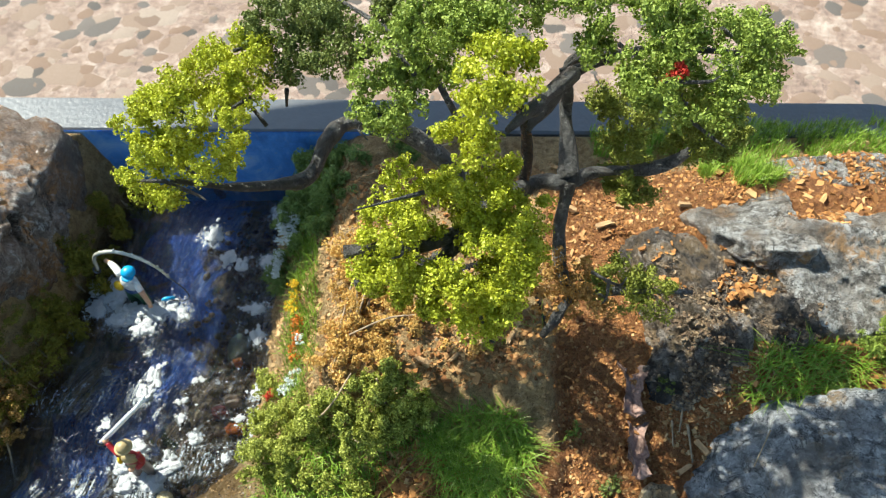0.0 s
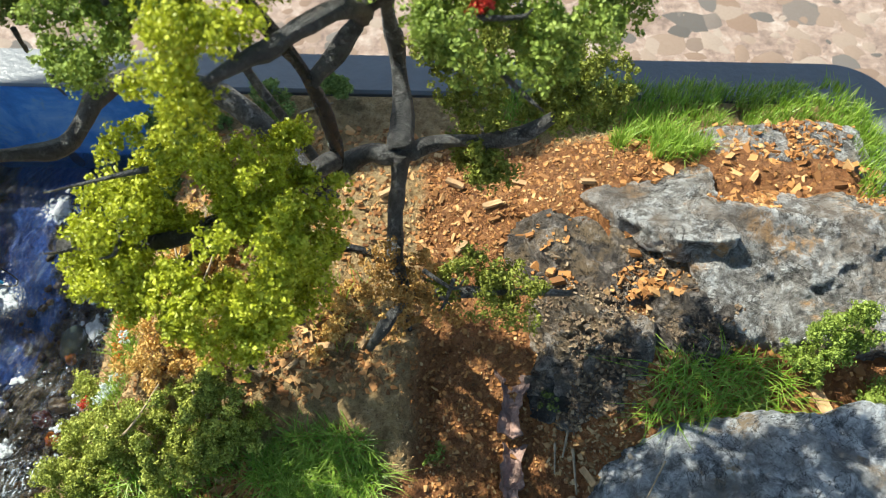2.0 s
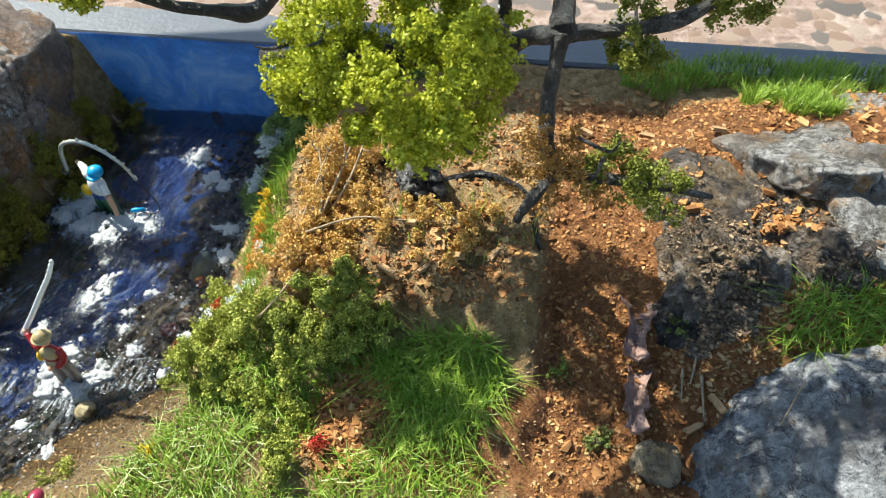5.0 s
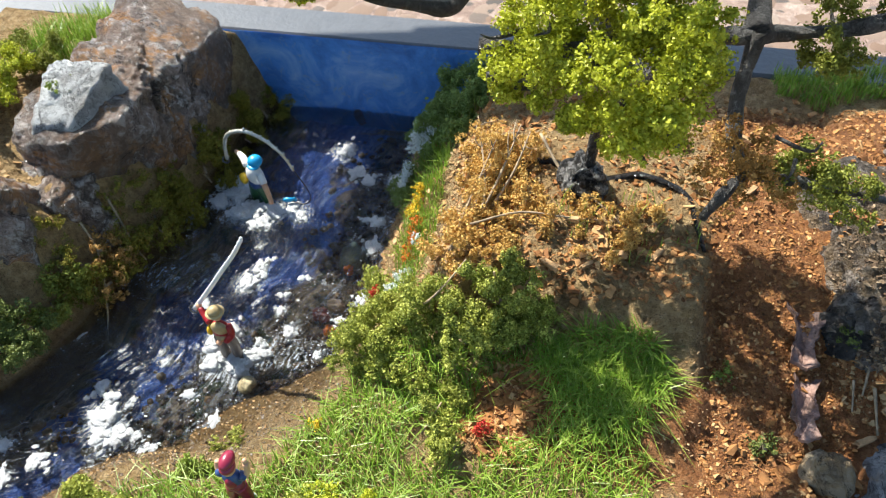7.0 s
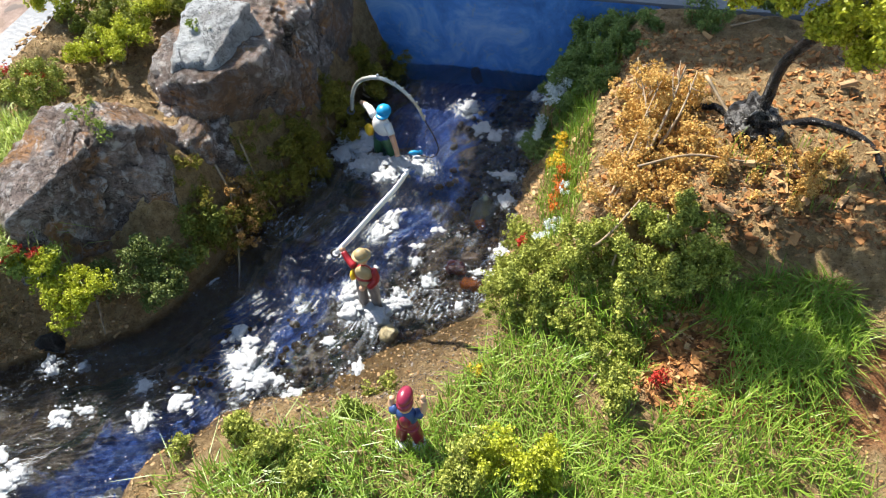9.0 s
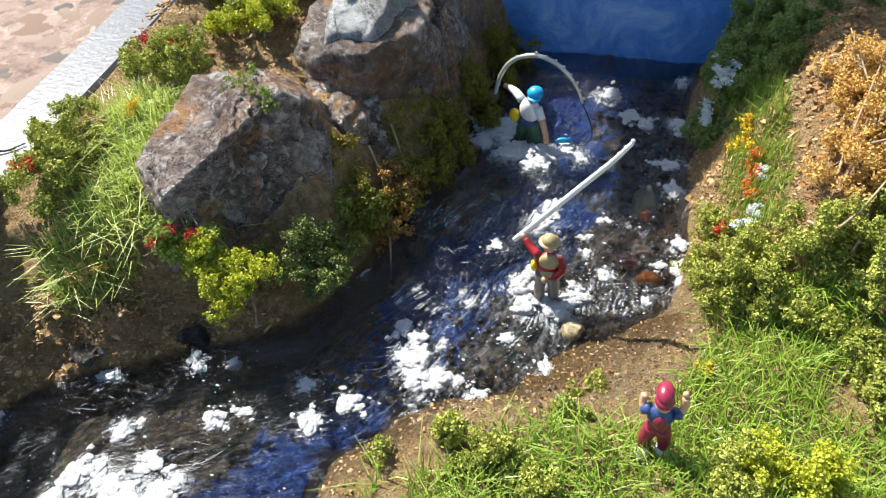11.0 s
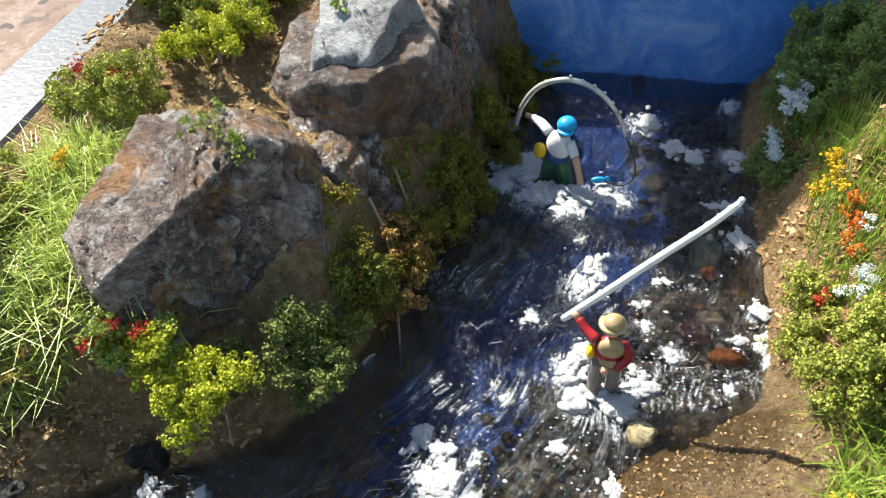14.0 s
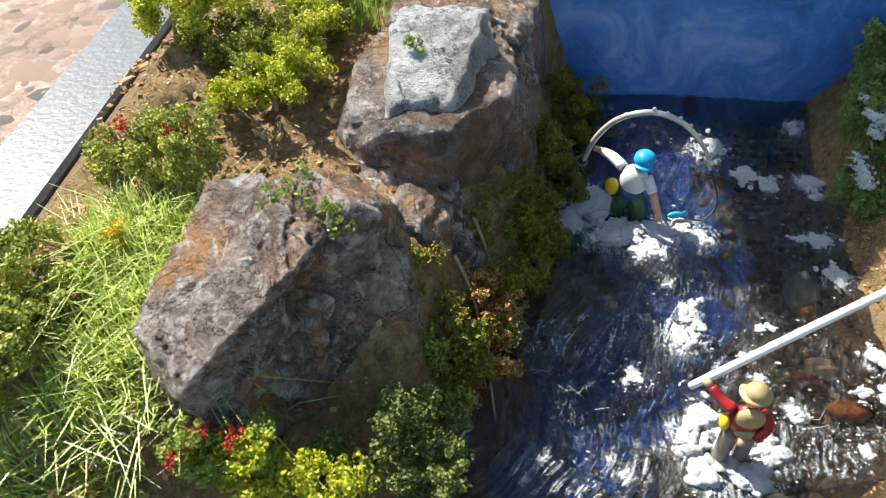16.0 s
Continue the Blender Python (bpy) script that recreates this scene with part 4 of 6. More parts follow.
FOAMS = [mesh_of("foam_clump", *foam_mesh(s), FOAM, (0, 0, 0), True) for s in range(5)]
r = np.random.default_rng(5)
for k, (x, y, s) in enumerate(UPPER + MIDDLE + LOWER + DRIFT):
    s = s * 1.2
    ob = new("foam_clump", FOAMS[k % 5])
    ob.matrix_world = Matrix.Translation(Vector((x, y, 0.02)) * U) @ Matrix.Rotation(r.uniform(0, 6.28), 4, "Z") @ Matrix.Diagonal((s, s * r.uniform(0.7, 1.1), s * r.uniform(0.4, 0.75), 1))
    if abs(x + 5.4) < 0.5 and abs(y - 4.9) < 0.6:
        ob.scale.z *= 1.8
    tagged(ob, "lumpy white foam clump on the rippled water", "foam", "foam on the stream")

# flecks and brush strokes of foam, too many to count; flecks also imitate glints
pv = []
bv, bf = BALL[1]
r = np.random.default_rng(6)
allf = np.array(UPPER + MIDDLE + LOWER + DRIFT)
for _ in range(1500):
    c_ = allf[r.integers(len(allf))]
    x, y = c_[0] + r.normal(0, 0.10 + 0.8 * c_[2]), c_[1] + r.normal(0, 0.10 + 0.7 * c_[2])
    s = abs(r.normal(0, 0.006)) + 0.003
    pv.append((bv * [s * r.uniform(0.7, 2.2), s, s * 0.6] + [x, y, 0.035], bf))
v, f = joined(pv)
mesh_thing("foam_glint_flecks", v, f, FOAM, (-6, 5, 0), "tiny white flecks scattered on the water as foam and painted glints", "foam", kind="stuff")
pv = []
for x, y, ang, spread, n, ln in ((-6.8, 5.6, 190, 25, 60, .5), (-6.15, 5.65, 250, 30, 60, .4), (-4.7, 5.4, 35, 18, 50, .8), (-7.2, 3.4, 220, 50, 120, .7), (-8.3, 2.7, 200, 40, 50, .4), (-7.7, 2.5, 215, 25, 40, .5),
                                 (-7.4, 5.8, 190, 30, 40, .4), (-9.7, 2.8, 200, 30, 60, .5), (-10.0, 0.9, 205, 40, 160, 1.2), (-9.0, 1.3, 210, 30, 90, .9), (-10.9, 1.7, 200, 30, 60, .6), (-3.6, 5.6, 250, 40, 50, .5)):
    for _ in range(n // 9):
        a = radians(ang + r.normal(0, spread * 0.45))
        d = np.array([math.cos(a), math.sin(a), 0])
        w = np.array([-d[1], d[0], 0]) * r.uniform(0.0015, 0.004)
        p = np.array([x, y, 0.058]) + r.normal(0, 0.13, 3) * [1, 1, 0]
        l = ln * 0.55 * r.uniform(0.3, 1)
        b_ = np.array([r.normal(0, 0.05), r.normal(0, 0.05), 0])
        pv.append((np.array([p - w * 0.4, p + w * 0.4, p + d * l * 0.5 + w + b_, p + d * l * 0.5 - w + b_, p + d * l + w * 0.2, p + d * l - w * 0.2]), [(0, 1, 2, 3), (3, 2, 4, 5)]))
v, f = joined(pv)
mesh_thing("foam_streaks", v, f, FOAM, (-6, 5, 0), "thin white brush strokes of foam on the water", "foam", kind="stuff")

# ---- tree ----
tree = empty_thing("model_tree", (0.0, 7.75, 2.1), "twisted dark model tree with yellow-green, green and withered brown foliage clumps", "tree")
BOUGHS = [
    ("trunk", [(0.0, 7.75, 2.0), (0.03, 7.72, 2.8), (0.15, 7.65, 3.6), (0.7, 7.45, 4.5), (1.1, 7.15, 5.4), (1.0, 6.9, 6.8), (0.6, 6.8, 7.8)], (.22, .10, .085, .09, .09, .08, .05)),
    ("limb", [(1.05, 7.3, 5.0), (1.4, 7.4, 5.25), (1.8, 7.28, 5.4), (2.3, 7.6, 5.25), (3.15, 7.4, 5.6), (3.9, 7.8, 5.9)], (.13, .12, .13, .09, .08, .04)),
    ("limb", [(1.8, 7.28, 5.4), (1.8, 7.8, 5.6), (1.75, 8.15, 6.1), (1.7, 8.0, 7.0), (2.4, 7.4, 7.6)], (.13, .10, .09, .08, .04)),
    ("limb", [(1.8, 7.28, 5.42), (1.72, 6.98, 4.72), (1.75, 6.5, 4.35), (1.95, 6.15, 4.22), (2.8, 6.35, 3.95), (3.92, 6.52, 3.65)], (.12, .11, .10, .07, .06, .04)),
    ("limb", [(1.95, 6.15, 4.22), (1.62, 5.7, 4.16), (1.46, 5.6, 3.85)], (.055, .065, .05)),
    ("limb", [(0.9, 7.4, 4.3), (-0.3, 8.3, 5.1), (-1.33, 8.42, 5.43), (-1.72, 7.9, 5.58), (-1.96, 7.28, 5.42), (-2.42, 6.97, 5.6), (-2.9, 6.8, 5.75), (-3.6, 6.6, 6.1)], (.14, .13, .12, .12, .11, .10, .07, .03)),
    ("limb", [(1.1, 7.0, 5.6), (0.5, 6.2, 5.9), (-0.3, 5.6, 6.0), (-1.25, 5.5, 6.03)], (.10, .08, .08, .085)),
    ("limb", [(0.5, 6.2, 5.9), (-0.2, 5.4, 5.85), (-1.1, 5.12, 5.92)], (.08, .07, .06)),
    ("limb", [(1.0, 6.9, 6.8), (1.5, 7.2, 7.3), (1.4, 6.7, 7.8), (0.9, 5.95, 8.0), (0.6, 5.5, 8.1)], (.08, .09, .09, .08, .04)),
    ("limb", [(0.95, 7.3, 4.9), (0.3, 7.6, 6.0), (-0.4, 8.0, 7.1), (-1.6, 8.6, 7.6)], (.06, .05, .04, .03)),
    ("limb", [(1.4, 7.2, 7.4), (2.4, 7.2, 7.8), (3.4, 7.0, 7.9)], (.07, .06, .03)),
]
for k, (name, pts, rad) in enumerate(BOUGHS):
    v, f = tube(pts, rad, 10, 7, 0.35, k)
    part(name, v, f, BLACK_BARK if name == "trunk" else BARK, tree, soft=True)
v, f = boulder((-0.02, 7.72, 2.38), (0.29, 0.26, 0.34), (0, 0, 20), 401, 3, 0.22, 5, 0.3)
part("root_collar", v, f, BLACK_BARK, tree, "gnarled black root collar with highlights coloured pale on its ridges", soft=True)
for k, way in enumerate(([(-0.5, 8.2), (-0.85, 8.2), (-1.25, 8.05)], [(0.55, 8.0), (0.95, 8.1), (1.55, 7.8), (1.74, 7.2), (1.86, 6.75)], [(-0.12, 7.45), (-0.2, 7.25)])):
    pts = [(0.0, 7.75, 2.22)] + [(x, y, ground_at(x, y) + 0.03) for n, (x, y) in enumerate(way)]
    v, f = tube(pts, np.linspace(.07, .035, len(pts)), 9, 8, 0.3, k + 20)
    part("root", v, f, BLACK_BARK, tree, soft=True)
CROWN = [
    (YELLOW_LEAF, "bright yellow-green foliage", [((-3.2, 7.2, 6.7), (1.0, 1.0, .8)), ((-3.7, 6.6, 6.3), (.6, .6, .5)), ((-2.8, 7.9, 6.9), (.6, .6, .6)), ((-2.3, 7.4, 6.5), (.35, .35, .3))]),
    (YELLOW_LEAF, "bright yellow-green foliage", [((-0.1, 5.8, 6.4), (.95, .75, .6)), ((0.4, 5.3, 6.25), (.8, .7, .55)), ((-0.55, 5.6, 6.3), (.45, .4, .36)), ((0.8, 6.3, 6.3), (.42, .4, .36)), ((-0.6, 5.3, 5.7), (.42, .4, .36)), ((0.7, 6.0, 6.15), (.55, .5, .5)), ((0.3, 4.85, 5.85), (.55, .4, .4)), ((-0.5, 5.4, 6.05), (.6, .5, .45)), ((0.9, 5.75, 5.6), (.45, .45, .45)), ((0.95, 5.7, 6.1), (.45, .45, .4)), ((-0.4, 5.3, 5.55), (.48, .42, .36)), ((0.3, 5.2, 5.45), (.5, .42, .38)), ((0.75, 5.5, 5.35), (.42, .38, .34)), ((-0.2, 5.4, 5.2), (.42, .38, .28))]),
    (YELLOW_LEAF, "bright yellow-green foliage", [((0.5, 6.15, 8.25), (.45, .6, .35)), ((0.2, 5.75, 7.9), (.5, .4, .35)), ((1.0, 6.5, 8.3), (.4, .3, .25))]),
    (GREEN_LEAF, "mid-green foliage", [((-0.2, 7.0, 8.0), (.85, .75, .6)), ((0.6, 7.5, 8.3), (.9, .7, .5)), ((-0.6, 6.5, 7.7), (.5, .5, .4))]),
    (GREEN_LEAF, "mid-green foliage", [((2.2, 7.2, 8.0), (.9, .75, .5)), ((3.1, 6.9, 7.9), (.85, .8, .5)), ((2.6, 6.4, 7.8), (.7, .5, .4)), ((3.8, 7.4, 7.6), (.45, .5, .4))]),
    (DARK_LEAF, "dark green foliage", [((-2.0, 8.3, 7.2), (.8, .7, .7)), ((-1.5, 7.8, 7.4), (.48, .45, .45)), ((-1.3, 9.0, 7.0), (.9, .6, .7)), ((-0.4, 8.6, 7.2), (.8, .6, .7))]),
    (OLIVE_LEAF, "dark olive foliage", [((3.1, 7.8, 6.0), (.95, .6, .6)), ((3.9, 7.9, 5.8), (.5, .5, .5)), ((2.6, 7.9, 6.5), (.7, .5, .5)), ((2.8, 7.5, 5.2), (.65, .4, .35))]),
    (OLIVE_LEAF, "olive foliage on a low limb", [((2.6, 6.4, 4.05), (.55, .4, .32)), ((3.2, 6.4, 3.85), (.5, .42, .3))]),
    (BROWN_LEAF, "withered brown foliage", [((1.75, 6.25, 4.5), (.5, .45, .4)), ((2.1, 6.15, 4.2), (.5, .45, .35)), ((1.55, 6.05, 3.95), (.38, .35, .3))]),
]
for k, (mat, label, blobs) in enumerate(CROWN):
    thin = 0.45 if mat is BROWN_LEAF else 1.0
    v, f = tufts([(c_, tuple(0.94 * q for q in rad)) for c_, rad in blobs], 2300 * thin, 0.047, 200 + k, 0.078, 8.0, -0.52, 0.066)
    part("foliage_clump", v, f, mat, tree, label)
v, f = tufts([((2.55, 6.5, 8.0), (.12, .12, .1))], 3000, 0.05, 240, 0.05, knob=0.05)
part("flower", v, f, RED, tree, "small orange-red flower tuft")
r = np.random.default_rng(44)
for k in range(34):
    c_ = CROWN[[0, 0, 1, 1, 3, 4, 6, 8][k % 8]][2]
    centre, rad = c_[r.integers(len(c_))]
    a = np.array(centre) + r.normal(0, 0.2, 3)
    d = r.normal(size=3) * [1, 1, 0.5]
    d /= np.linalg.norm(d)
    v, f = tube([a, a + d * 0.45 + r.normal(0, 0.06, 3), a + d * np.mean(rad) * 1.12], (.03, .02, .008), 5, 4, 0.2, k)
    part("twig", v, f, BARK, tree, soft=True)

# ---- bushes and moss ----
def bush(x, y, blobs, mat, label, seed, density=2900, size=0.043, berries=None, name="bush", spread=0.09, foot=None):
    """A low shrub of foliage lumps given round its foot: (dx, dy, dz, radii)."""
    z = ground_at(x, y) if foot is None else foot
    ob = empty_thing(name, (x, y, z), label, "bush", "shrubs on the banks")
    v, f = tufts([((x + dx, y + dy, z + dz), rad) for dx, dy, dz, rad in blobs], density, size, seed, spread * 0.8, 7.5, -0.3 if max(blobs[0][3]) > 0.25 else -2)
    part("foliage", v, f, mat, ob)
    rr = np.random.default_rng(seed + 1)
    for k in range(3):
        dx, dy, dz, rad = blobs[k % len(blobs)]
        a = (x + rr.normal(0, 0.05), y + rr.normal(0, 0.05), z - 0.05) if foot is None else (x + dx * 0.7, y + dy * 0.7, z + dz - 0.3 * rad[2])
        v, f = tube([a, ((a[0] + x + dx) / 2, (a[1] + y + dy) / 2, (a[2] + z + dz) / 2), (x + dx, y + dy, z + dz)], (.03, .025, .015), 5, 3, 0.2, k)
        part("stem", v, f, TWIG, ob)
    if berries:
        colour, spots = berries
        for dx, dy, dz in spots:
            v, f = tufts([((x + dx, y + dy, z + dz), (.08, .08, .05))], 6000, 0.025, seed + 7, 0.04, knob=0.03, per=16)
            part("blossom", v, f, colour, ob, "red berries" if colour is RED else "small blossom")
    return ob


bush(-0.75, 5.45, [(0, 0, .5, (.56, .5, .52)), (-.35, .3, .75, (.46, .4, .4)), (.3, -.1, .25, (.42, .4, .36)), (-.3, -.4, .25, (.4, .35, .32))], BUSH_LEAF, "dense dark green shrub below the plateau", 301)
bush(-1.7, 5.2, [(0, 0, .45, (.62, .55, .46)), (.35, -.35, .2, (.46, .4, .36)), (-.35, .2, .25, (.5, .46, .38))], BUSH_LEAF, "spreading green shrub on the slope above the stream", 303)
bush(-2.72, 4.9, [(0, 0, .3, (.64, .54, .42)), (-.4, -.15, .15, (.45, .4, .3)), (.4, -.25, .2, (.46, .4, .32)), (.1, .5, .3, (.5, .4, .34))], BUSH_LEAF, "spreading green shrub on the slope above the stream", 305)
bush(-1.75, 4.2, [(0, 0, .15, (.4, .35, .3)), (.3, .1, .1, (.3, .3, .25))], BUSH_LEAF, "low green shrub beside rust-brown soil", 307)
bush(-1.25, 3.5, [(0, 0, .15, (.28, .25, .25)), (-.2, .15, .1, (.2, .2, .2))], BUSH_LEAF, "small green shrub beside rust-brown soil", 309)
bush(-3.25, 5.95, [(0, 0, .15, (.32, .45, .28)), (.1, .5, .2, (.28, .35, .25)), (-.05, -.4, .1, (.3, .3, .22))], BUSH_LEAF, "low green shrub on the edge of the stream", 311, berries=(RED, [(.05, .1, .42)]))
bush(-5.1, 2.55, [(0, 0, .1, (.38, .26, .24)), (.35, .1, .1, (.24, .2, .2)), (-.3, -.05, .06, (.24, .2, .18))], GREEN_LEAF, "rounded green shrub by the water", 313, foot=0.62)
bush(-4.6, 3.2, [(0, 0, .1, (.2, .18, .16))], BUSH_LEAF, "small green shrub by the water", 314)
bush(-5.9, 1.35, [(0, 0, .16, (.48, .4, .32)), (.45, -.2, .18, (.42, .36, .32)), (.4, .25, .16, (.36, .3, .28)), (.9, -.1, .16, (.4, .4, .3)), (.3, -.6, .12, (.45, .38, .28))], BUSH_LEAF, "broad olive-green shrub on the near bank", 316)
bush(-6.75, 1.45, [(0, 0, .08, (.17, .15, .14))], BUSH_LEAF, "small green shrub at the water's edge", 318)
bush(-2.5, 1.95, [(0, 0, .2, (.42, .34, .3)), (.4, .3, .2, (.32, .28, .24)), (-.25, .25, .18, (.3, .26, .24))], YELLOW_LEAF, "yellow-green shrub beside the standing figurine", 320)
bush(-3.15, 1.65, [(0, 0, .15, (.34, .26, .24)), (.1, .4, .25, (.2, .2, .26))], BUSH_LEAF, "grey-green shrub beside the standing figurine", 322)
bush(-2.6, 11.2, [(0, 0, .3, (.7, .5, .55)), (.5, -.7, .5, (.6, .5, .5)), (-.1, -.9, .3, (.5, .4, .4)), (.6, .2, .3, (.6, .4, .5)), (-.3, -.5, .1, (.5, .4, .35))], WALL_LEAF, "dark green shrub against the blue back wall", 324)
bush(-2.25, 10.1, [(0, 0, .25, (.5, .6, .4)), (.3, .6, .3, (.5, .5, .45)), (-.1, -.6, .15, (.35, .35, .3))], WALL_LEAF, "dark green shrub in the shade near the back wall", 327)
bush(-0.5, 11.3, [(0, 0, .2, (.7, .4, .4)), (.8, .1, .2, (.6, .35, .4))], WALL_LEAF, "dark green shrub along the tray's rim", 326)
bush(-3.1, 9.9, [(0, 0, .3, (.5, .75, .42)), (.15, .8, .35, (.5, .5, .42)), (-.2, -.5, .1, (.38, .45, .32)), (.45, .2, .35, (.4, .6, .35))], WALL_LEAF, "dark green shrub with white blossom by the water", 328, berries=(WHITE, [(.15 * math.sin(2.4 * q) - .12, -.6 + .05 * q, .42 + .06 * math.cos(1.7 * q)) for q in range(26)] + [(-.2, -.3, .45), (-.15, 0, .48), (-.2, .25, .45), (-.1, .5, .5), (0, .7, .5), (-.25, -.5, .35), (.1, .2, .5)]))
bush(-3.3, 9.0, [(0, 0, .15, (.36, .55, .32)), (.2, .5, .25, (.36, .45, .34)), (.25, -.3, .2, (.3, .4, .28))], WALL_LEAF, "dark green shrub on the slope above the water", 329, berries=(WHITE, [(-.1 + .1 * math.sin(3.1 * q), -.2 + .07 * q, .42 + .05 * math.cos(2.3 * q)) for q in range(10)]))
bush(7.55, 6.35, [(0, 0, .4, (.35, .35, .4)), (.3, .15, .75, (.3, .3, .35)), (-.2, -.1, .2, (.3, .25, .25))], GREEN_LEAF, "upright light green shrub beside a grey rock", 330)
bush(8.2, 5.6, [(0, 0, .3, (.4, .35, .35))], GREEN_LEAF, "light green shrub beside a grey rock", 331)
bush(2.23, 5.15, [(0, 0, .06, (.13, .11, .11))], GREEN_LEAF, "tiny light green sprout in rust-brown soil", 332)
bush(2.8, 4.35, [(0, 0, .05, (.16, .13, .08))], DARK_LEAF, "tiny dark green plant in rust-brown soil", 334)
bush(3.95, 5.95, [(0, 0, .06, (.2, .16, .1))], DARK_LEAF, "tiny bluish green plant beside a bark sheet", 336)
# across the stream
bush(-12.45, 4.3, [(0, 0, .25, (.5, .5, .4)), (.1, .45, .25, (.44, .42, .38)), (.15, -.7, .16, (.44, .44, .34)), (.2, -.3, .2, (.42, .4, .34))], BUSH_LEAF, "dark green shrub with red berries by the tray's rim", 340, berries=(RED, [(-.05, .15, .64), (.05, .25, .64), (-.12, .05, .62), (.0, -.7, .46), (.15, -.6, .46), (.02, .05, .66)]))
bush(-11.9, 6.15, [(0, 0, .3, (.46, .4, .36)), (.6, .1, .3, (.42, .4, .36))], BUSH_LEAF, "dark green shrub with red blossom behind the boulder", 342, berries=(RED, [(-.1, .1, .5), (.45, .0, .5), (.6, .1, .48)]))
bush(-10.2, 3.35, [(0, 0, .1, (.36, .26, .22)), (.25, .12, .08, (.26, .22, .2))], GREEN_LEAF, "green shrub with red berries under the boulder", 344, berries=(RED, [(.25, .12, .30), (-.05, .08, .32), (-.2, -.1, .24)]), foot=1.48)
bush(-9.6, 3.3, [(-.45, .05, .1, (.28, .22, .2)), (-.1, .1, .15, (.36, .28, .24)), (.15, -.15, .0, (.34, .24, .24)), (.4, .05, .0, (.3, .26, .26)), (.1, -.3, -.25, (.24, .18, .18))], YELLOW_LEAF, "yellow-green shrub under the boulder", 346, foot=1.3)
bush(-8.75, 3.95, [(0, 0, .2, (.42, .35, .34)), (.3, -.2, -.1, (.38, .3, .32)), (.35, .3, -.05, (.36, .36, .34)), (-.35, -.2, .1, (.3, .26, .28))], DARK_LEAF, "dark green shrub hanging over the stream below the boulder", 348, foot=1.0)
bush(-8.5, 4.85, [(0, 0, .05, (.36, .45, .36)), (0, .5, .1, (.36, .42, .36))], OLIVE_LEAF, "olive-green shrub hanging over the stream below the boulder", 350, foot=0.75)
bush(-10.75, 7.3, [(0, 0, .4, (.3, .35, .25)), (.2, .5, .5, (.35, .4, .3)), (.1, 1.1, .5, (.4, .4, .3)), (-.25, -.25, .3, (.3, .25, .2)), (.35, .1, .45, (.25, .3, .25))], YELLOW_LEAF, "bright yellow-green moss on the rocks", 352)
bush(-12.1, 8.0, [(0, 0, .4, (.45, .4, .35)), (.4, .5, .4, (.45, .4, .3)), (-.1, .8, .3, (.4, .4, .3))], YELLOW_LEAF, "bright yellow-green moss on the soil mound", 354)
bush(-11.1, 7.65, [(0, 0, .2, (.45, .4, .3)), (.35, .35, .3, (.4, .4, .3)), (-.4, .25, .25, (.4, .35, .3))], OLIVE_LEAF, "dark olive moss between brighter cushions behind the boulder", 357)
bush(-11.3, 8.3, [(0, 0, .3, (.6, .5, .3)), (.6, .9, .3, (.6, .6, .3))], OLIVE_LEAF, "olive moss behind the rocks", 356)
for k, (y, dx, w) in enumerate(((5.7, .25, .4), (6.5, .2, .45), (7.3, .15, .5), (8.1, .1, .5), (8.9, .1, .5), (9.7, .1, .5), (10.5, .1, .55), (11.3, .0, .5))):
    x = float(np.interp(y, LEFT_EDGE[:, 1], LEFT_EDGE[:, 0])) - dx
    z = ground_at(x, y)
    bush(x, y, [(0, 0, .15, (w, .55, .42)), (-.35, .1, .6, (w, .55, .5)), (.2, -.2, -.1, (.34, .5, .3))], MOSS_LEAF, "dark olive moss on the shaded bank under the rocks", 360 + k, 1500, name="moss_patch", spread=0.09)
bush(-9.52, 5.1, [(0, 0, 0, (.2, .13, .07))], GREEN_LEAF, "small green moss patch on the boulder", 372, foot=2.84)
bush(-9.95, 5.42, [(0, 0, 0, (.18, .16, .07))], GREEN_LEAF, "small green moss patch on the boulder", 373, foot=2.88)
bush(-9.05, 7.8, [(0, 0, 0, (.2, .2, .09))], GREEN_LEAF, "small green moss patch on the pale slab", 374, foot=3.02)

# dry brush on the plateau's edge
for k, (x, y, rad) in enumerate(((-1.6, 8.3, .5), (-1.5, 7.6, .55), (-1.7, 6.9, .5), (-0.9, 7.2, .45), (-1.0, 8.2, .4), (-1.2, 6.4, .4), (-0.4, 6.9, .35), (-1.9, 6.1, .35), (0.1, 7.1, .34), (0.7, 7.0, .32), (-0.1, 6.55, .26), (1.15, 7.25, .28), (0.6, 6.55, .22))):
    bush(x, y, [(0, 0, .04, (rad * 1.15, rad * 1.0, .18))] + ([(.1, .1, .25, (rad * .6, rad * .6, .25))] if x < -0.8 else []), DRY_LEAF, "dry crumbly tan brush under the tree", 380 + k, 1700, 0.045, name="dry_brush", spread=0.1)
bush(-8.15, 6.2, [(0, 0, .2, (.3, .5, .4)), (.1, -.6, 0, (.28, .45, .35)), (-.1, -.2, .5, (.25, .4, .3))], BROWN_LEAF, "withered brown brush hanging over the stream", 390, 1100, 0.045, name="dry_brush", foot=0.45)
bush(-11.6, 2.95, [(0, 0, .2, (.22, .2, .2)), (.1, .35, .3, (.15, .15, .15))], DRY_LEAF, "withered tan plant among grass", 391, 1200, 0.045, name="dry_brush")

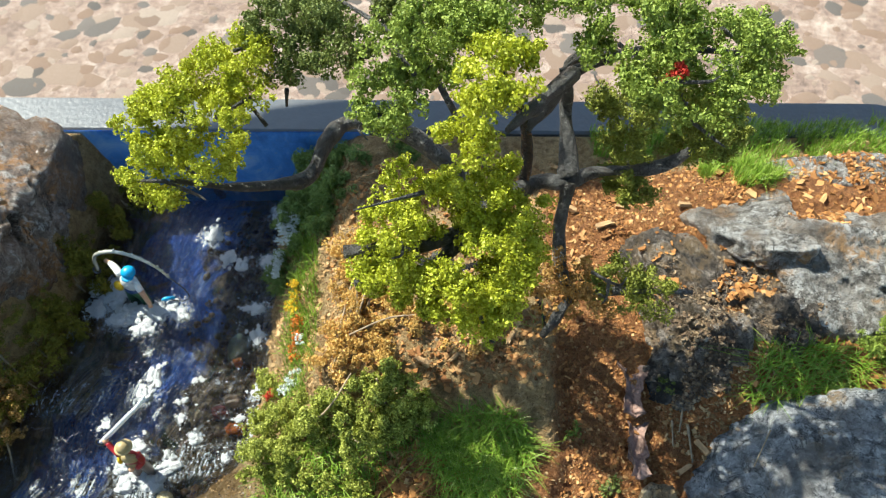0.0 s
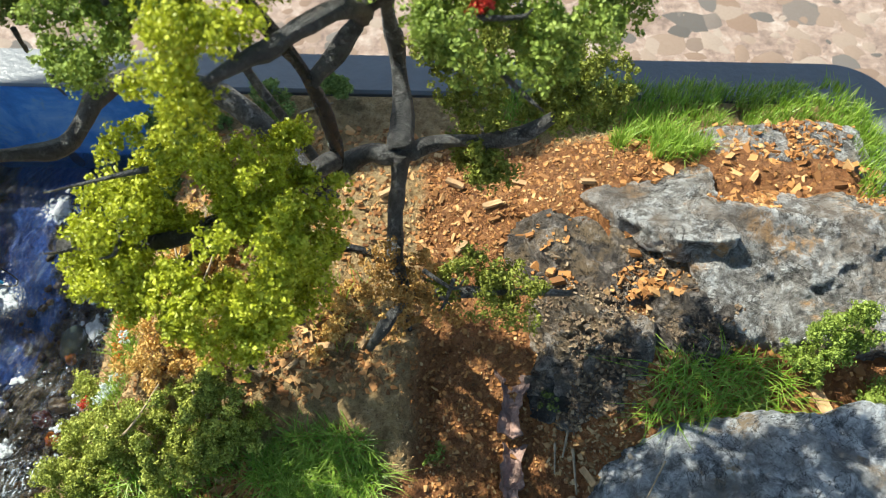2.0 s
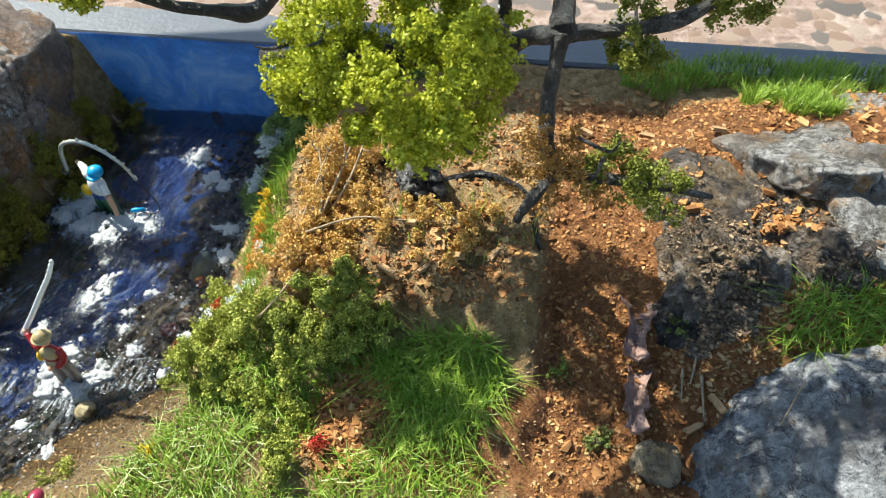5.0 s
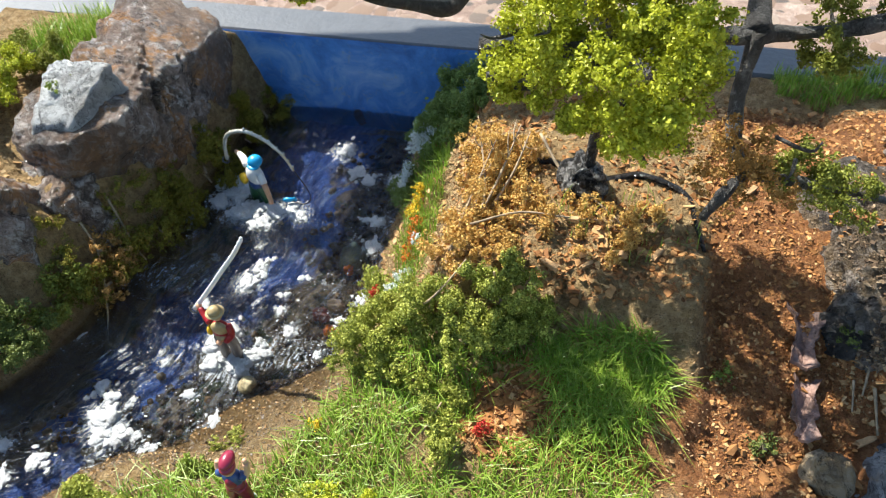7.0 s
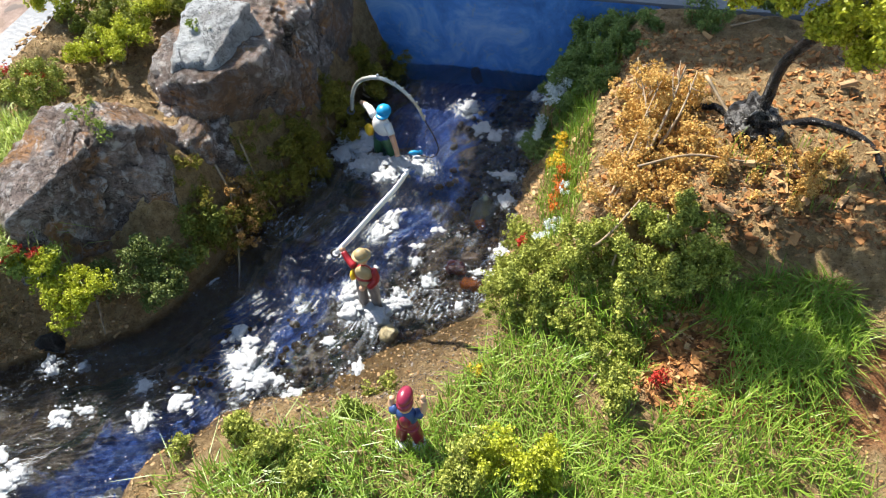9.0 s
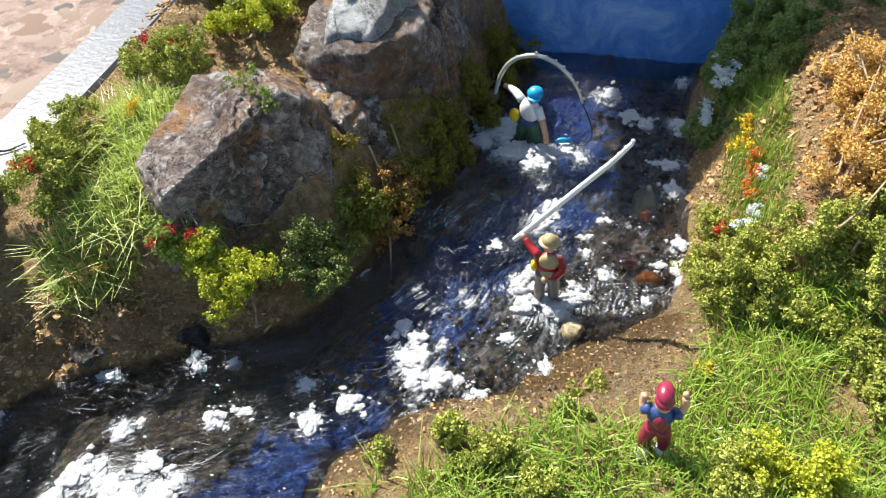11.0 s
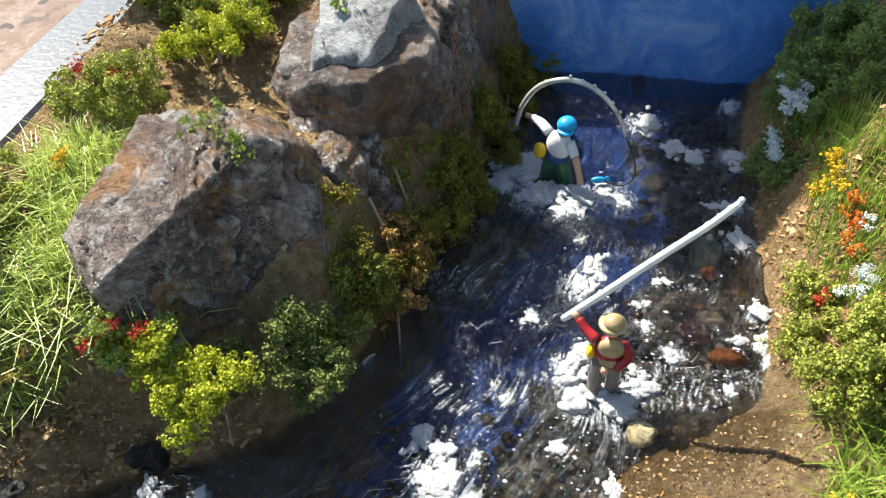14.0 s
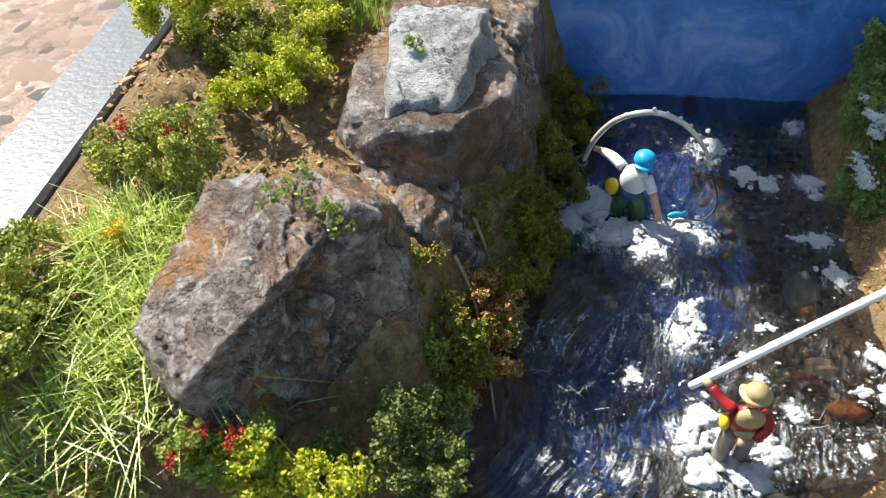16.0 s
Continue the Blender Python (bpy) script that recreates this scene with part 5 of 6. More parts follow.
# flowers
def flowers(x, y, n, colour, mat, seed, reach=.25):
    z = ground_at(x, y)
    ob = empty_thing("flower_patch", (x, y, z), colour + " flower tufts among grass on the bank", "flowers", "flowers on the banks")
    rr = np.random.default_rng(seed)
    for k in range(n):
        px, py = x + rr.normal(0, reach * 0.5), y + rr.normal(0, reach)
        pz = ground_at(px, py) + rr.uniform(.15, .32)
        v, f = tufts([((px, py, pz), (.07, .07, .05))], 5000, 0.03, seed + k, 0.04, knob=0.035, per=16)
        part("blossom", v, f, mat, ob)
        v, f = tube([(px, py, pz - .35), (px, py, pz)], (.012, .008), 4, 2, 0)
        part("stalk", v, f, GRASS, ob)


flowers(-2.93, 7.98, 9, "yellow", YELLOW, 401, .18)
flowers(-2.74, 7.4, 7, "orange", ORANGE, 411, .12)
flowers(-2.85, 6.85, 3, "orange", ORANGE, 421, .2)
flowers(-2.75, 6.35, 8, "white", WHITE, 431, .28)
flowers(-0.9, 3.8, 4, "red", RED, 441, .07)
flowers(-11.65, 5.2, 4, "yellow", YELLOW, 451, .08)
flowers(-3.3, 3.6, 2, "yellow", YELLOW, 461, .05)

# ---- grass ----
def grass(label, n, test, x0, x1, y0, y1, length, seed, lean=0.55, mat=GRASS):
    rr = np.random.default_rng(seed)
    x, y = rr.uniform(x0, x1, n * 3), rr.uniform(y0, y1, n * 3)
    z, a, b_ = land(x, y)
    ok = test(x, y, a, b_) & (fractal2(x, y, 1.1, 2, seed) > -0.7)
    p = np.stack([x, y, z - 0.03], 1)[ok][:n]
    v, f = blades(p, length, rr, lean)
    mesh_thing("grass", v, f, mat, (float(p[:, 0].mean()), float(p[:, 1].mean()), float(p[:, 2].min())), label, "grass", kind="stuff")


def soft_patch(cx, cy, rx, ry, seed=0):
    return lambda x, y, a, b_: ((x - cx) / rx) ** 2 + ((y - cy) / ry) ** 2 + 0.35 * fractal2(x, y, 1.3, 2, seed) < 1


def front_meadow(x, y, a, b_):
    bare = (((x + 0.55) / 0.55) ** 2 + ((y - 4.25) / 0.6) ** 2 < 1) | (((x + 1.1) / 0.5) ** 2 + ((y - 3.6) / 0.3) ** 2 < 1)
    edge = np.interp(y, [-2, 2.2, 2.7, 3.2, 4.2, 5], [1.15, 1.3, 1.6, 1.25, 0.75, 0.7])
    return (a > edge + 0.3 * fractal2(x, y, 1.2, 2, 5)) & (x < 1.35 + 0.25 * fractal2(x, y, 1.2, 2, 6)) & (y < 5.1) & ~bare


grass("fresh green grass on the near meadow", 20000, front_meadow, -7.5, 1.9, -1.5, 5.2, 0.34, 501, 1.0)
grass("fresh green grass in the tree's shade", 2600, soft_patch(0.6, 4.8, .95, .62, 4), -0.5, 1.7, 3.8, 5.6, 0.28, 502, 1.5)
grass("pale green grass beside the boulder", 3400, lambda x, y, a, b_: (b_ > 0.75) & (((x + 11.2) / 1.35) ** 2 + ((y - 4.1) / 1.75) ** 2 < 1) & (((x + 10.2) / .75) ** 2 + ((y - 3.3) / .6) ** 2 > 1) & (((x + 12.4) / .62) ** 2 + ((y - 4.15) / 1.0) ** 2 > 1) & (((x + 11.65) / .8) ** 2 + ((y - 6.15) / .5) ** 2 > 1), -12.8, -9.8, 2.2, 6.2, 0.44, 503, 1.1, PALE_GRASS)
grass("green grass along the far rim", 5500, lambda x, y, a, b_: (y > 10.75 + 0.3 * fractal2(x, y, 0.8, 2, 9) - 0.1 * (x - 5)) & (x > 3.2) & (y < 11.85), 3.2, 9.75, 9.8, 11.85, 0.28, 504)
grass("green grass along the tray's side", 2600, lambda x, y, a, b_: x > 9.0 + 0.25 * fractal2(x, y, 0.8, 2, 9), 8.6, 9.8, 5.0, 11.5, 0.38, 505)
grass("bright green grass tuft at the end of a slab", 1300, soft_patch(5.9, 10.1, .75, .5, 3), 5, 6.8, 9.4, 10.8, 0.42, 506)
grass("green and straw-coloured grass between two rocks", 1100, soft_patch(6.2, 5.9, 1.15, .5, 8), 5, 7.7, 5.2, 6.8, 0.36, 507, 1.7)
grass("green grass on the slope with flowers", 1300, soft_patch(-2.75, 7.6, .42, 1.9, 8), -3.4, -2.2, 5.6, 9.6, 0.36, 508)
grass("green grass on the slope by the back wall", 500, soft_patch(-2.8, 10.2, .6, 1.2, 8), -3.5, -2.0, 9.0, 11.5, 0.45, 509)
grass("green grass behind the rock ridge", 1800, soft_patch(-10.3, 10.2, 1.3, 1.0, 2), -12, -8.8, 9.0, 11.4, 0.5, 510)
grass("sparse grass blades on the plateau", 60, soft_patch(0.6, 7.0, 1.1, .6, 12), -0.6, 1.8, 6.2, 7.8, 0.4, 511)

# ---- crumbs, chips, bark and sticks ----
def chips(label, n, test, x0, x1, y0, y1, size, seed, mat=CHIPS):
    rr = np.random.default_rng(seed)
    x, y = rr.uniform(x0, x1, n * 3), rr.uniform(y0, y1, n * 3)
    z, a, b_ = land(x, y)
    ok = test(x, y, a, b_)
    x, y, z = x[ok][:n], y[ok][:n], z[ok][:n]
    box = np.array([(-1, -1, -1), (1, -1, -1), (1, 1, -1), (-1, 1, -1), (-1, -1, 1), (1, -1, 1), (1, 1, 1), (-1, 1, 1)], float)
    bf_ = np.array([(0, 3, 2, 1), (4, 5, 6, 7), (0, 1, 5, 4), (1, 2, 6, 5), (2, 3, 7, 6), (3, 0, 4, 7)])
    out = []
    for px, py, pz in zip(x, y, z):
        s = size * min(1.9, 0.35 + rr.gamma(1.3, 0.42))
        q = (box + rr.normal(0, 0.28, box.shape)) * [s * rr.uniform(0.6, 1.5), s * rr.uniform(0.4, 0.9), s * rr.uniform(0.15, 0.4)]
        out.append((turned(q, rr.normal(0, 22), rr.normal(0, 22), rr.uniform(0, 360)) + [px, py, pz + s * 0.15], bf_))
    v, f = joined(out)
    mesh_thing("bark_crumbs", v, f, mat, (float(x.mean()), float(y.mean()), float(z.min())), label, "bark crumbs", kind="stuff")


chips("rust-brown bark crumbs covering the gully", 9000, lambda x, y, a, b_: (x > 1.9 + 0.2 * fractal2(x, y, 1, 2, 2)) & ~((x > 4.6) & (y < 6)) & ~((x > 4.0) & (y < 8.3)), 1.7, 5.8, 2.5, 10.5, 0.018, 601)
chips("rust-brown bark crumbs on the plateau", 3000, lambda x, y, a, b_: (y > 5.8) & (a > 1.2), -2.2, 2.2, 5.6, 10.8, 0.027, 602)
chips("rust-brown bark crumbs between shrubs", 900, lambda x, y, a, b_: ((x + 0.6) / 0.75) ** 2 + ((y - 4.2) / 0.8) ** 2 < 1, -1.5, 0.3, 3.3, 5.1, 0.034, 603)
chips("rust-brown crumbs beside the rocks", 900, lambda x, y, a, b_: (x > 5.0) & ((y > 8.6) | (y < 6.6)), 5.0, 9.3, 5.0, 10.5, 0.045, 604)
FLAKES = chips_material("bark_flakes", [(0.0, (0.20, 0.085, 0.03)), (0.5, (0.40, 0.195, 0.07)), (1.0, (0.58, 0.36, 0.16))])
chips("orange-brown bark flakes on the plateau", 420, lambda x, y, a, b_: ((x - 0.5) / 1.3) ** 2 + ((y - 6.4) / 0.7) ** 2 < 1, -0.9, 1.9, 5.6, 7.2, 0.034, 609, FLAKES)
chips("orange-brown bark flakes behind the tree", 420, lambda x, y, a, b_: y > 8.0, 0.6, 4.6, 8.0, 10.9, 0.036, 610, FLAKES)
chips("orange-brown bark flakes in the gully", 90, lambda x, y, a, b_: x > 2.0, 2.0, 4.4, 3.2, 5.6, 0.04, 611, FLAKES)
TANC = chips_material("sandy_crumbs", [(0.0, (0.18, 0.10, 0.04)), (0.5, (0.40, 0.24, 0.10)), (1.0, (0.60, 0.42, 0.22))])
chips("fine tan gravel on the slope beside the rocks", 2600, lambda x, y, a, b_: ((x - 4.9) / 1.2) ** 2 + ((y - 5.9) / 1.4) ** 2 < 1, 3.6, 6.2, 4.4, 7.4, 0.02, 608, TANC)
chips("sandy tan crumbs on the near slope", 2500, lambda x, y, a, b_: (x > 1.0) | ((a < 0.9) & (a > -0.1) & (y < 5.2)), -7.4, 2.4, 0.5, 5.6, 0.014, 605, TANC)
chips("dark wet crumbs on the near bank", 2200, lambda x, y, a, b_: (a > 0.1) & (a < 1.5), -6.6, -3.2, 2.0, 4.6, 0.011, 613, RIVER_PEBBLE)
chips("sandy tan clods on the cut bank", 2600, lambda x, y, a, b_: (b_ > 0.1) & (b_ < 1.3) & (y < 3.9), -13.2, -9.0, 0.6, 3.9, 0.02, 612, TANC)
chips("sandy tan crumbs on the far bank", 2600, lambda x, y, a, b_: (b_ > 0.05) & (x > -12.35 - 0.08 * (y - 3)), -13.6, -9, 1.0, 9.5, 0.024, 606, TANC)
chips("sandy tan crumbs on the slope by the stream", 2400, lambda x, y, a, b_: (a > 0.0) & (a < 1.9) & (y > 5.5), -3.6, -1.4, 5.5, 9.5, 0.024, 607, TANC)

def crumbs_over(ob, n, size, mat, label, seed, keep):
    """Crumbs resting on the upper side of a rock, where keep(x, y, z) holds."""
    rr = np.random.default_rng(seed)
    p = np.array([q.co[:] for q in ob.data.vertices]) / U + ORIGIN[ob.name]
    up = np.array([q.normal.z for q in ob.data.vertices])
    p = p[(up > 0.55) & keep(p[:, 0], p[:, 1], p[:, 2])]
    p = p[fractal(p, 1.3, 2, seed) > -0.15]
    box = np.array([(-1, -1, -1), (1, -1, -1), (1, 1, -1), (-1, 1, -1), (-1, -1, 1), (1, -1, 1), (1, 1, 1), (-1, 1, 1)], float)
    bf_ = np.array([(0, 3, 2, 1), (4, 5, 6, 7), (0, 1, 5, 4), (1, 2, 6, 5), (2, 3, 7, 6), (3, 0, 4, 7)])
    out = []
    for q in p[rr.integers(len(p), size=n)]:
        s = size * min(1.9, 0.35 + rr.gamma(1.3, 0.42))
        v = (box + rr.normal(0, 0.28, box.shape)) * [s * rr.uniform(0.6, 1.5), s * rr.uniform(0.4, 0.9), s * rr.uniform(0.2, 0.5)]
        out.append((turned(v, rr.normal(0, 22), rr.normal(0, 22), rr.uniform(0, 360)) + q + [rr.normal(0, 0.02), rr.normal(0, 0.02), s * 0.1], bf_))
    v, f = joined(out)
    mesh_thing("bark_crumbs", v, f, mat, tuple(v.min(0)), label, "crumbs", kind="stuff")


# Tan gravel in a darker tone, with the shade put into its colour.
SHADED_GRIT = chips_material("shade_darkened_grit", [(0.0, (0.05, 0.035, 0.025)), (0.5, (0.16, 0.11, 0.07)), (1.0, (0.36, 0.27, 0.17))])
crumbs_over(DARK_LEDGE, 2600, 0.018, SHADED_GRIT, "fine grit, coloured darker for shade, scattered over dark rock", 620, lambda x, y, z: (z > 1.9) & (y < 8.0))
crumbs_over(DARK_LEDGE, 260, 0.04, CHIPS, "rust-brown bark crumbs in the gap under a grey ledge", 621, lambda x, y, z: (y > 7.2) & (z > 2.2))
crumbs_over(ROCK_STEP, 1200, 0.02, SHADED_GRIT, "fine grit, coloured darker for shade, scattered over a rock step", 622, lambda x, y, z: z > 1.4)
crumbs_over(BIG_SLAB, 900, 0.026, CHIPS, "rust-brown crumbs lying on top of the grey slab", 623, lambda x, y, z: (y > 8.35) & (z > 2.3))
crumbs_over(BACK_ROCK, 500, 0.026, CHIPS, "rust-brown crumbs lying on the low rock", 624, lambda x, y, z: z > 2.3)

r = np.random.default_rng(71)
for x, y, l, a in ((-0.35, 6.15, .3, -25), (0.6, 6.5, .32, 5), (0.2, 6.2, .2, 40), (-0.1, 6.9, .22, -10), (1.2, 6.6, .25, 60), (7.6, 5.75, .5, -75), (7.3, 6.6, .3, 20), (3.1, 9.0, .3, 15), (2.6, 8.3, .26, 50), (3.6, 9.6, .28, -10),
                   (4.6, 9.2, .25, 10), (2.5, 9.5, .3, -20), (4.1, 4.6, .25, 30), (4.4, 4.9, .28, -60), (5.5, 7.1, .4, 5), (1.4, 9.2, .3, 30)):
    z = ground_at(x, y) + 0.06
    bm = bmesh.new()
    bmesh.ops.create_cube(bm, size=1)
    bmesh.ops.subdivide_edges(bm, edges=bm.edges, cuts=2, use_grid_fill=True)
    bmesh.ops.triangulate(bm, faces=bm.faces)
    v = np.array([q.co[:] for q in bm.verts])
    f = np.array([[q.index for q in p.verts] for p in bm.faces])
    bm.free()
    v = v * [l, l * 0.32, 0.07] * (1 + 0.25 * vnoise(v * 4 + x, 3))[:, None]
    mesh_thing("wood_chip", turned(v, r.normal(0, 10), r.normal(0, 10), a) + [x, y, z], f, WOOD, (x, y, z - 0.05), "orange-brown splintered wood chip lying on soil", "wood chip", "wood chips")


def bark_sheet(corners, lift, label, seed):
    """A curled flake of bark spanning four ground corners."""
    s, t_ = np.meshgrid(np.linspace(0, 1, 12), np.linspace(0, 1, 24))
    a, b_, c_, d = [np.array(q) for q in corners]
    p = (a * (1 - s)[..., None] + b_ * s[..., None]) * (1 - t_)[..., None] + (d * (1 - s)[..., None] + c_ * s[..., None]) * t_[..., None]
    z = np.array([ground_at(q[0], q[1]) for q in p.reshape(-1, 2)]).reshape(s.shape)
    p = p + 0.07 * np.stack([fractal2(s * 3, t_ * 5 + seed, 1.0, 3, seed), fractal2(s * 3, t_ * 5 + seed, 1.0, 3, seed + 1)], -1)
    z = z.mean() * 0.5 + z * 0.5 + lift + 0.5 * (s - 0.5) ** 2 + 0.12 * (t_ - 0.4) ** 2 + 0.05 * fractal2(p[..., 0], p[..., 1], 3, 4, seed)
    v = np.concatenate([p, z[..., None]], -1).reshape(-1, 3)
    i = np.arange(s.size).reshape(s.shape)
    f = np.stack([i[:-1, :-1], i[:-1, 1:], i[1:, 1:], i[1:, :-1]], -1).reshape(-1, 4)
    rim_ = np.concatenate([i[0], i[1:, -1], i[-1, -2::-1], i[-2:0:-1, 0]])
    n = len(v)
    nxt = np.roll(rim_, -1)
    return mesh_thing("bark_piece", np.vstack([v, v - [0, 0, .07]]), np.vstack([f, f[:, ::-1] + n, np.stack([nxt, rim_, rim_ + n, nxt + n], 1)]), BARK_SHEET,
                      (*a, float(v[:, 2].min()) - .07), label, "bark", "bark pieces", soft=False)


bark_sheet([(3.2, 5.38), (3.56, 5.32), (3.4, 4.45), (3.14, 4.47)], .1, "curled grey-brown bark piece with a pale torn edge", 3)
bark_sheet([(3.15, 6.3), (3.62, 6.32), (3.46, 5.45), (3.16, 5.45)], .08, "dark purple-brown bark piece in crumbs", 8)


def stick(points, rad, label, mat=TWIG, seed=0):
    p = [(x, y, ground_at(x, y) + dz) for x, y, dz in points]
    v, f = tube(p, np.linspace(rad, rad * 0.6, len(p)), 6, 5, 0.15, seed)
    return mesh_thing("stick", v, f, mat, p[0], label, "stick", "loose sticks", soft=True)


stick([(4.19, 5.7, .04), (4.06, 5.17, .05)], .025, "thin pale stick on crumbs")
stick([(4.2, 5.26, .04), (4.25, 4.7, .05)], .025, "thin pale stick on crumbs")
stick([(3.96, 5.36, .04), (3.95, 4.97, .05)], .02, "thin pale stick on crumbs")
stick([(-0.8, 8.3, .55), (-0.3, 7.7, .18), (0.3, 7.3, .08), (0.7, 7.0, .05)], .026, "pale bent twig leaning below the tree")
stick([(-1.6, 6.5, .3), (-0.9, 6.8, .22), (-0.2, 6.9, .12), (0.5, 7.0, .1)], .02, "long pale twig lying across dry brush")
for k, (foot, knee, tip) in enumerate((((-1.65, 6.45), (-1.5, 7.2), (-1.85, 8.45)), ((-1.5, 6.9), (-1.3, 7.5), (-1.12, 8.35)), ((-1.9, 6.3), (-1.75, 6.9), (-1.45, 7.9)), ((-1.35, 7.1), (-1.1, 7.6), (-0.95, 8.2)))):
    z = ground_at(*foot)
    ob = empty_thing("dry_twig", (*foot, z), "brown branching twig standing in dry brush", "twig", "dry twigs")
    a, m, e = np.array((*foot, z)), np.array((*knee, z + .35)), np.array((*tip, 2.85))
    part("stem", *tube([a, m, e], (.024, .02, .009), 6, 6, 0.2, k), TWIG, ob, soft=True)
    rr = np.random.default_rng(800 + k)
    ends = [e]
    for q in range(4):
        b0 = m + (e - m) * rr.uniform(0.3, 0.9)
        b1 = b0 + rr.normal(0, 0.12, 3) + [0, 0.12, 0.1]
        part("twig", *tube([b0, (b0 + b1) / 2 + rr.normal(0, 0.03, 3), b1], (.012, .01, .006), 5, 4, 0.2, q), TWIG, ob, soft=True)
        ends.append(b1)
    part("dry_leaves", *tufts([(q, (.09, .09, .07)) for q in ends], 2500, 0.035, 810 + k, 0.04, knob=0.035, per=10), DRY_LEAF, ob)
stick([(-2.3, 5.35, .75), (-2.05, 5.2, .72), (-1.8, 5.35, .75), (-1.5, 5.75, .7)], .025, "grey curved twig lying on a shrub")
stick([(-1.75, 3.7, .05), (-1.55, 4.1, .3)], .02, "thin pale twig leaning in a shrub")
stick([(-9.35, 3.5, .42), (-9.2, 3.2, .38)], .02, "short pale stick on a yellow-green shrub")
stick([(-8.5, 6.2, .15), (-8.25, 6.0, .3), (-8.0, 5.4, .35), (-7.85, 4.9, .25)], .024, "rough dry stem hanging over the stream")
stick([(-8.4, 6.9, .1), (-8.0, 6.6, .3), (-7.8, 6.5, .42)], .025, "pale dry stem sticking out of the bank")
stick([(5.3, 4.9, .8), (5.0, 4.4, .75)], .015, "thin straw lying on a grey rock")

# ---- figurines and rods ----
SKIN, KHAKI, VESTRED = plain("skin_paint", (0.62, 0.36, 0.22), 0.4, 0.06), plain("khaki_paint", (0.40, 0.30, 0.14), 0.5, 0.12), plain("red_paint", (0.32, 0.015, 0.02), 0.35, 0.1)
MAROON, NAVY, CAPBLUE = plain("maroon_paint", (0.26, 0.02, 0.05), 0.3, 0.1), plain("navy_paint", (0.035, 0.07, 0.20), 0.4, 0.1), plain("bright_blue_paint", (0.02, 0.32, 0.62), 0.35, 0.05)
WHITEP, YELLOWP, GREENP, GREYP = plain("white_paint", (0.78, 0.77, 0.74), 0.4, 0.04), plain("yellow_paint", (0.75, 0.48, 0.02), 0.35, 0.06), plain("green_paint", (0.04, 0.12, 0.05), 0.4, 0.1), plain("grey_paint", (0.20, 0.17, 0.15), 0.5, 0.1)


def figurine(base, face, label, pieces, size=1.0):
    """A small painted figurine as one mesh: blobs (centre, half sizes) and limbs (points, radii), each with its paint."""
    vs, fs, ids, mats, n = [], [], [], [], 0
    bv, bf = BALL[3]
    for mat, kind, a, b_ in pieces:
        if mat not in mats:
            mats.append(mat)
        v, f = (bv * np.asarray(b_) + np.asarray(a), bf) if kind == "blob" else tube(a, b_, 8, 4, 0.05)
        vs.append(turned(v, 0, 0, face) * size + np.asarray(base))
        fs.append(f + n)
        ids += [mats.index(mat)] * len(f)
        n += len(v)
    ob = mesh_thing("figurine", np.concatenate(vs), np.concatenate(fs), mats[0], base, label, "figurine", "painted figurines", soft=True)
    for m in mats[1:]:
        ob.data.materials.append(m)
    ob.data.polygons.foreach_set("material_index", np.array(ids, np.int32))
    return ob


# angler standing in foam: faces +y, right arm raised with the rod
figurine((-5.42, 4.92, 0.22), 0, "painted angler figurine in red and khaki wading in foam", [
    (GREYP, "limb", [(-.11, 0, -.35), (-.11, 0, .1), (-.08, 0, .42)], (.10, .10, .12)), (GREYP, "limb", [(.11, .03, -.35), (.12, .03, .1), (.08, 0, .42)], (.10, .10, .12)),
    (VESTRED, "blob", (0, 0, .62), (.19, .13, .27)), (KHAKI, "blob", (.02, -.06, .74), (.17, .09, .16)), (KHAKI, "blob", (.02, -.08, .50), (.13, .08, .09)),
    (VESTRED, "limb", [(-.17, 0, .80), (-.32, .10, .86), (-.42, .18, .95)], (.075, .065, .055)), (SKIN, "blob", (-.46, .22, .97), (.06, .06, .06)),
    (VESTRED, "limb", [(.18, 0, .80), (.24, -.06, .62), (.12, -.14, .46)], (.075, .07, .06)), (SKIN, "blob", (-.02, -.16, .42), (.06, .06, .06)),
    (SKIN, "blob", (0, .03, 1.02), (.10, .11, .12)), (KHAKI, "blob", (0, .02, 1.12), (.18, .18, .045)), (KHAKI, "blob", (0, 0, 1.17), (.125, .125, .11)),
    (YELLOWP, "blob", (-.22, -.02, .58), (.06, .09, .12))], 0.86)
# angler by the back wall: leans forward, right arm raised, left arm down
figurine((-6.45, 8.72, 0.0), -20, "painted angler figurine with blue cap and white shirt", [
    (GREENP, "limb", [(-.16, 0, -.3), (-.14, 0, .1), (-.06, 0, .38)], (.11, .11, .13)), (GREENP, "limb", [(.16, .04, -.3), (.14, .02, .1), (.06, 0, .38)], (.11, .11, .13)),
    (NAVY, "blob", (0, 0, .40), (.19, .14, .13)), (WHITEP, "blob", (.03, -.02, .66), (.20, .14, .24)),
    (WHITEP, "limb", [(-.15, 0, .80), (-.34, .10, .84), (-.5, .16, .84)], (.08, .075, .06)), (SKIN, "limb", [(-.5, .16, .84), (-.64, .2, .82)], (.05, .045)),
    (WHITEP, "limb", [(.2, -.04, .78), (.33, -.10, .60)], (.08, .07)), (SKIN, "limb", [(.33, -.10, .60), (.46, -.16, .32), (.5, -.2, .22)], (.06, .05, .05)),
    (SKIN, "blob", (.1, -.02, .94), (.10, .11, .12)), (CAPBLUE, "blob", (.12, 0, 1.03), (.145, .145, .125)), (CAPBLUE, "blob", (.14, -.08, .97), (.13, .12, .04)),
    (YELLOWP, "blob", (-.24, -.10, .5), (.10, .08, .14))])
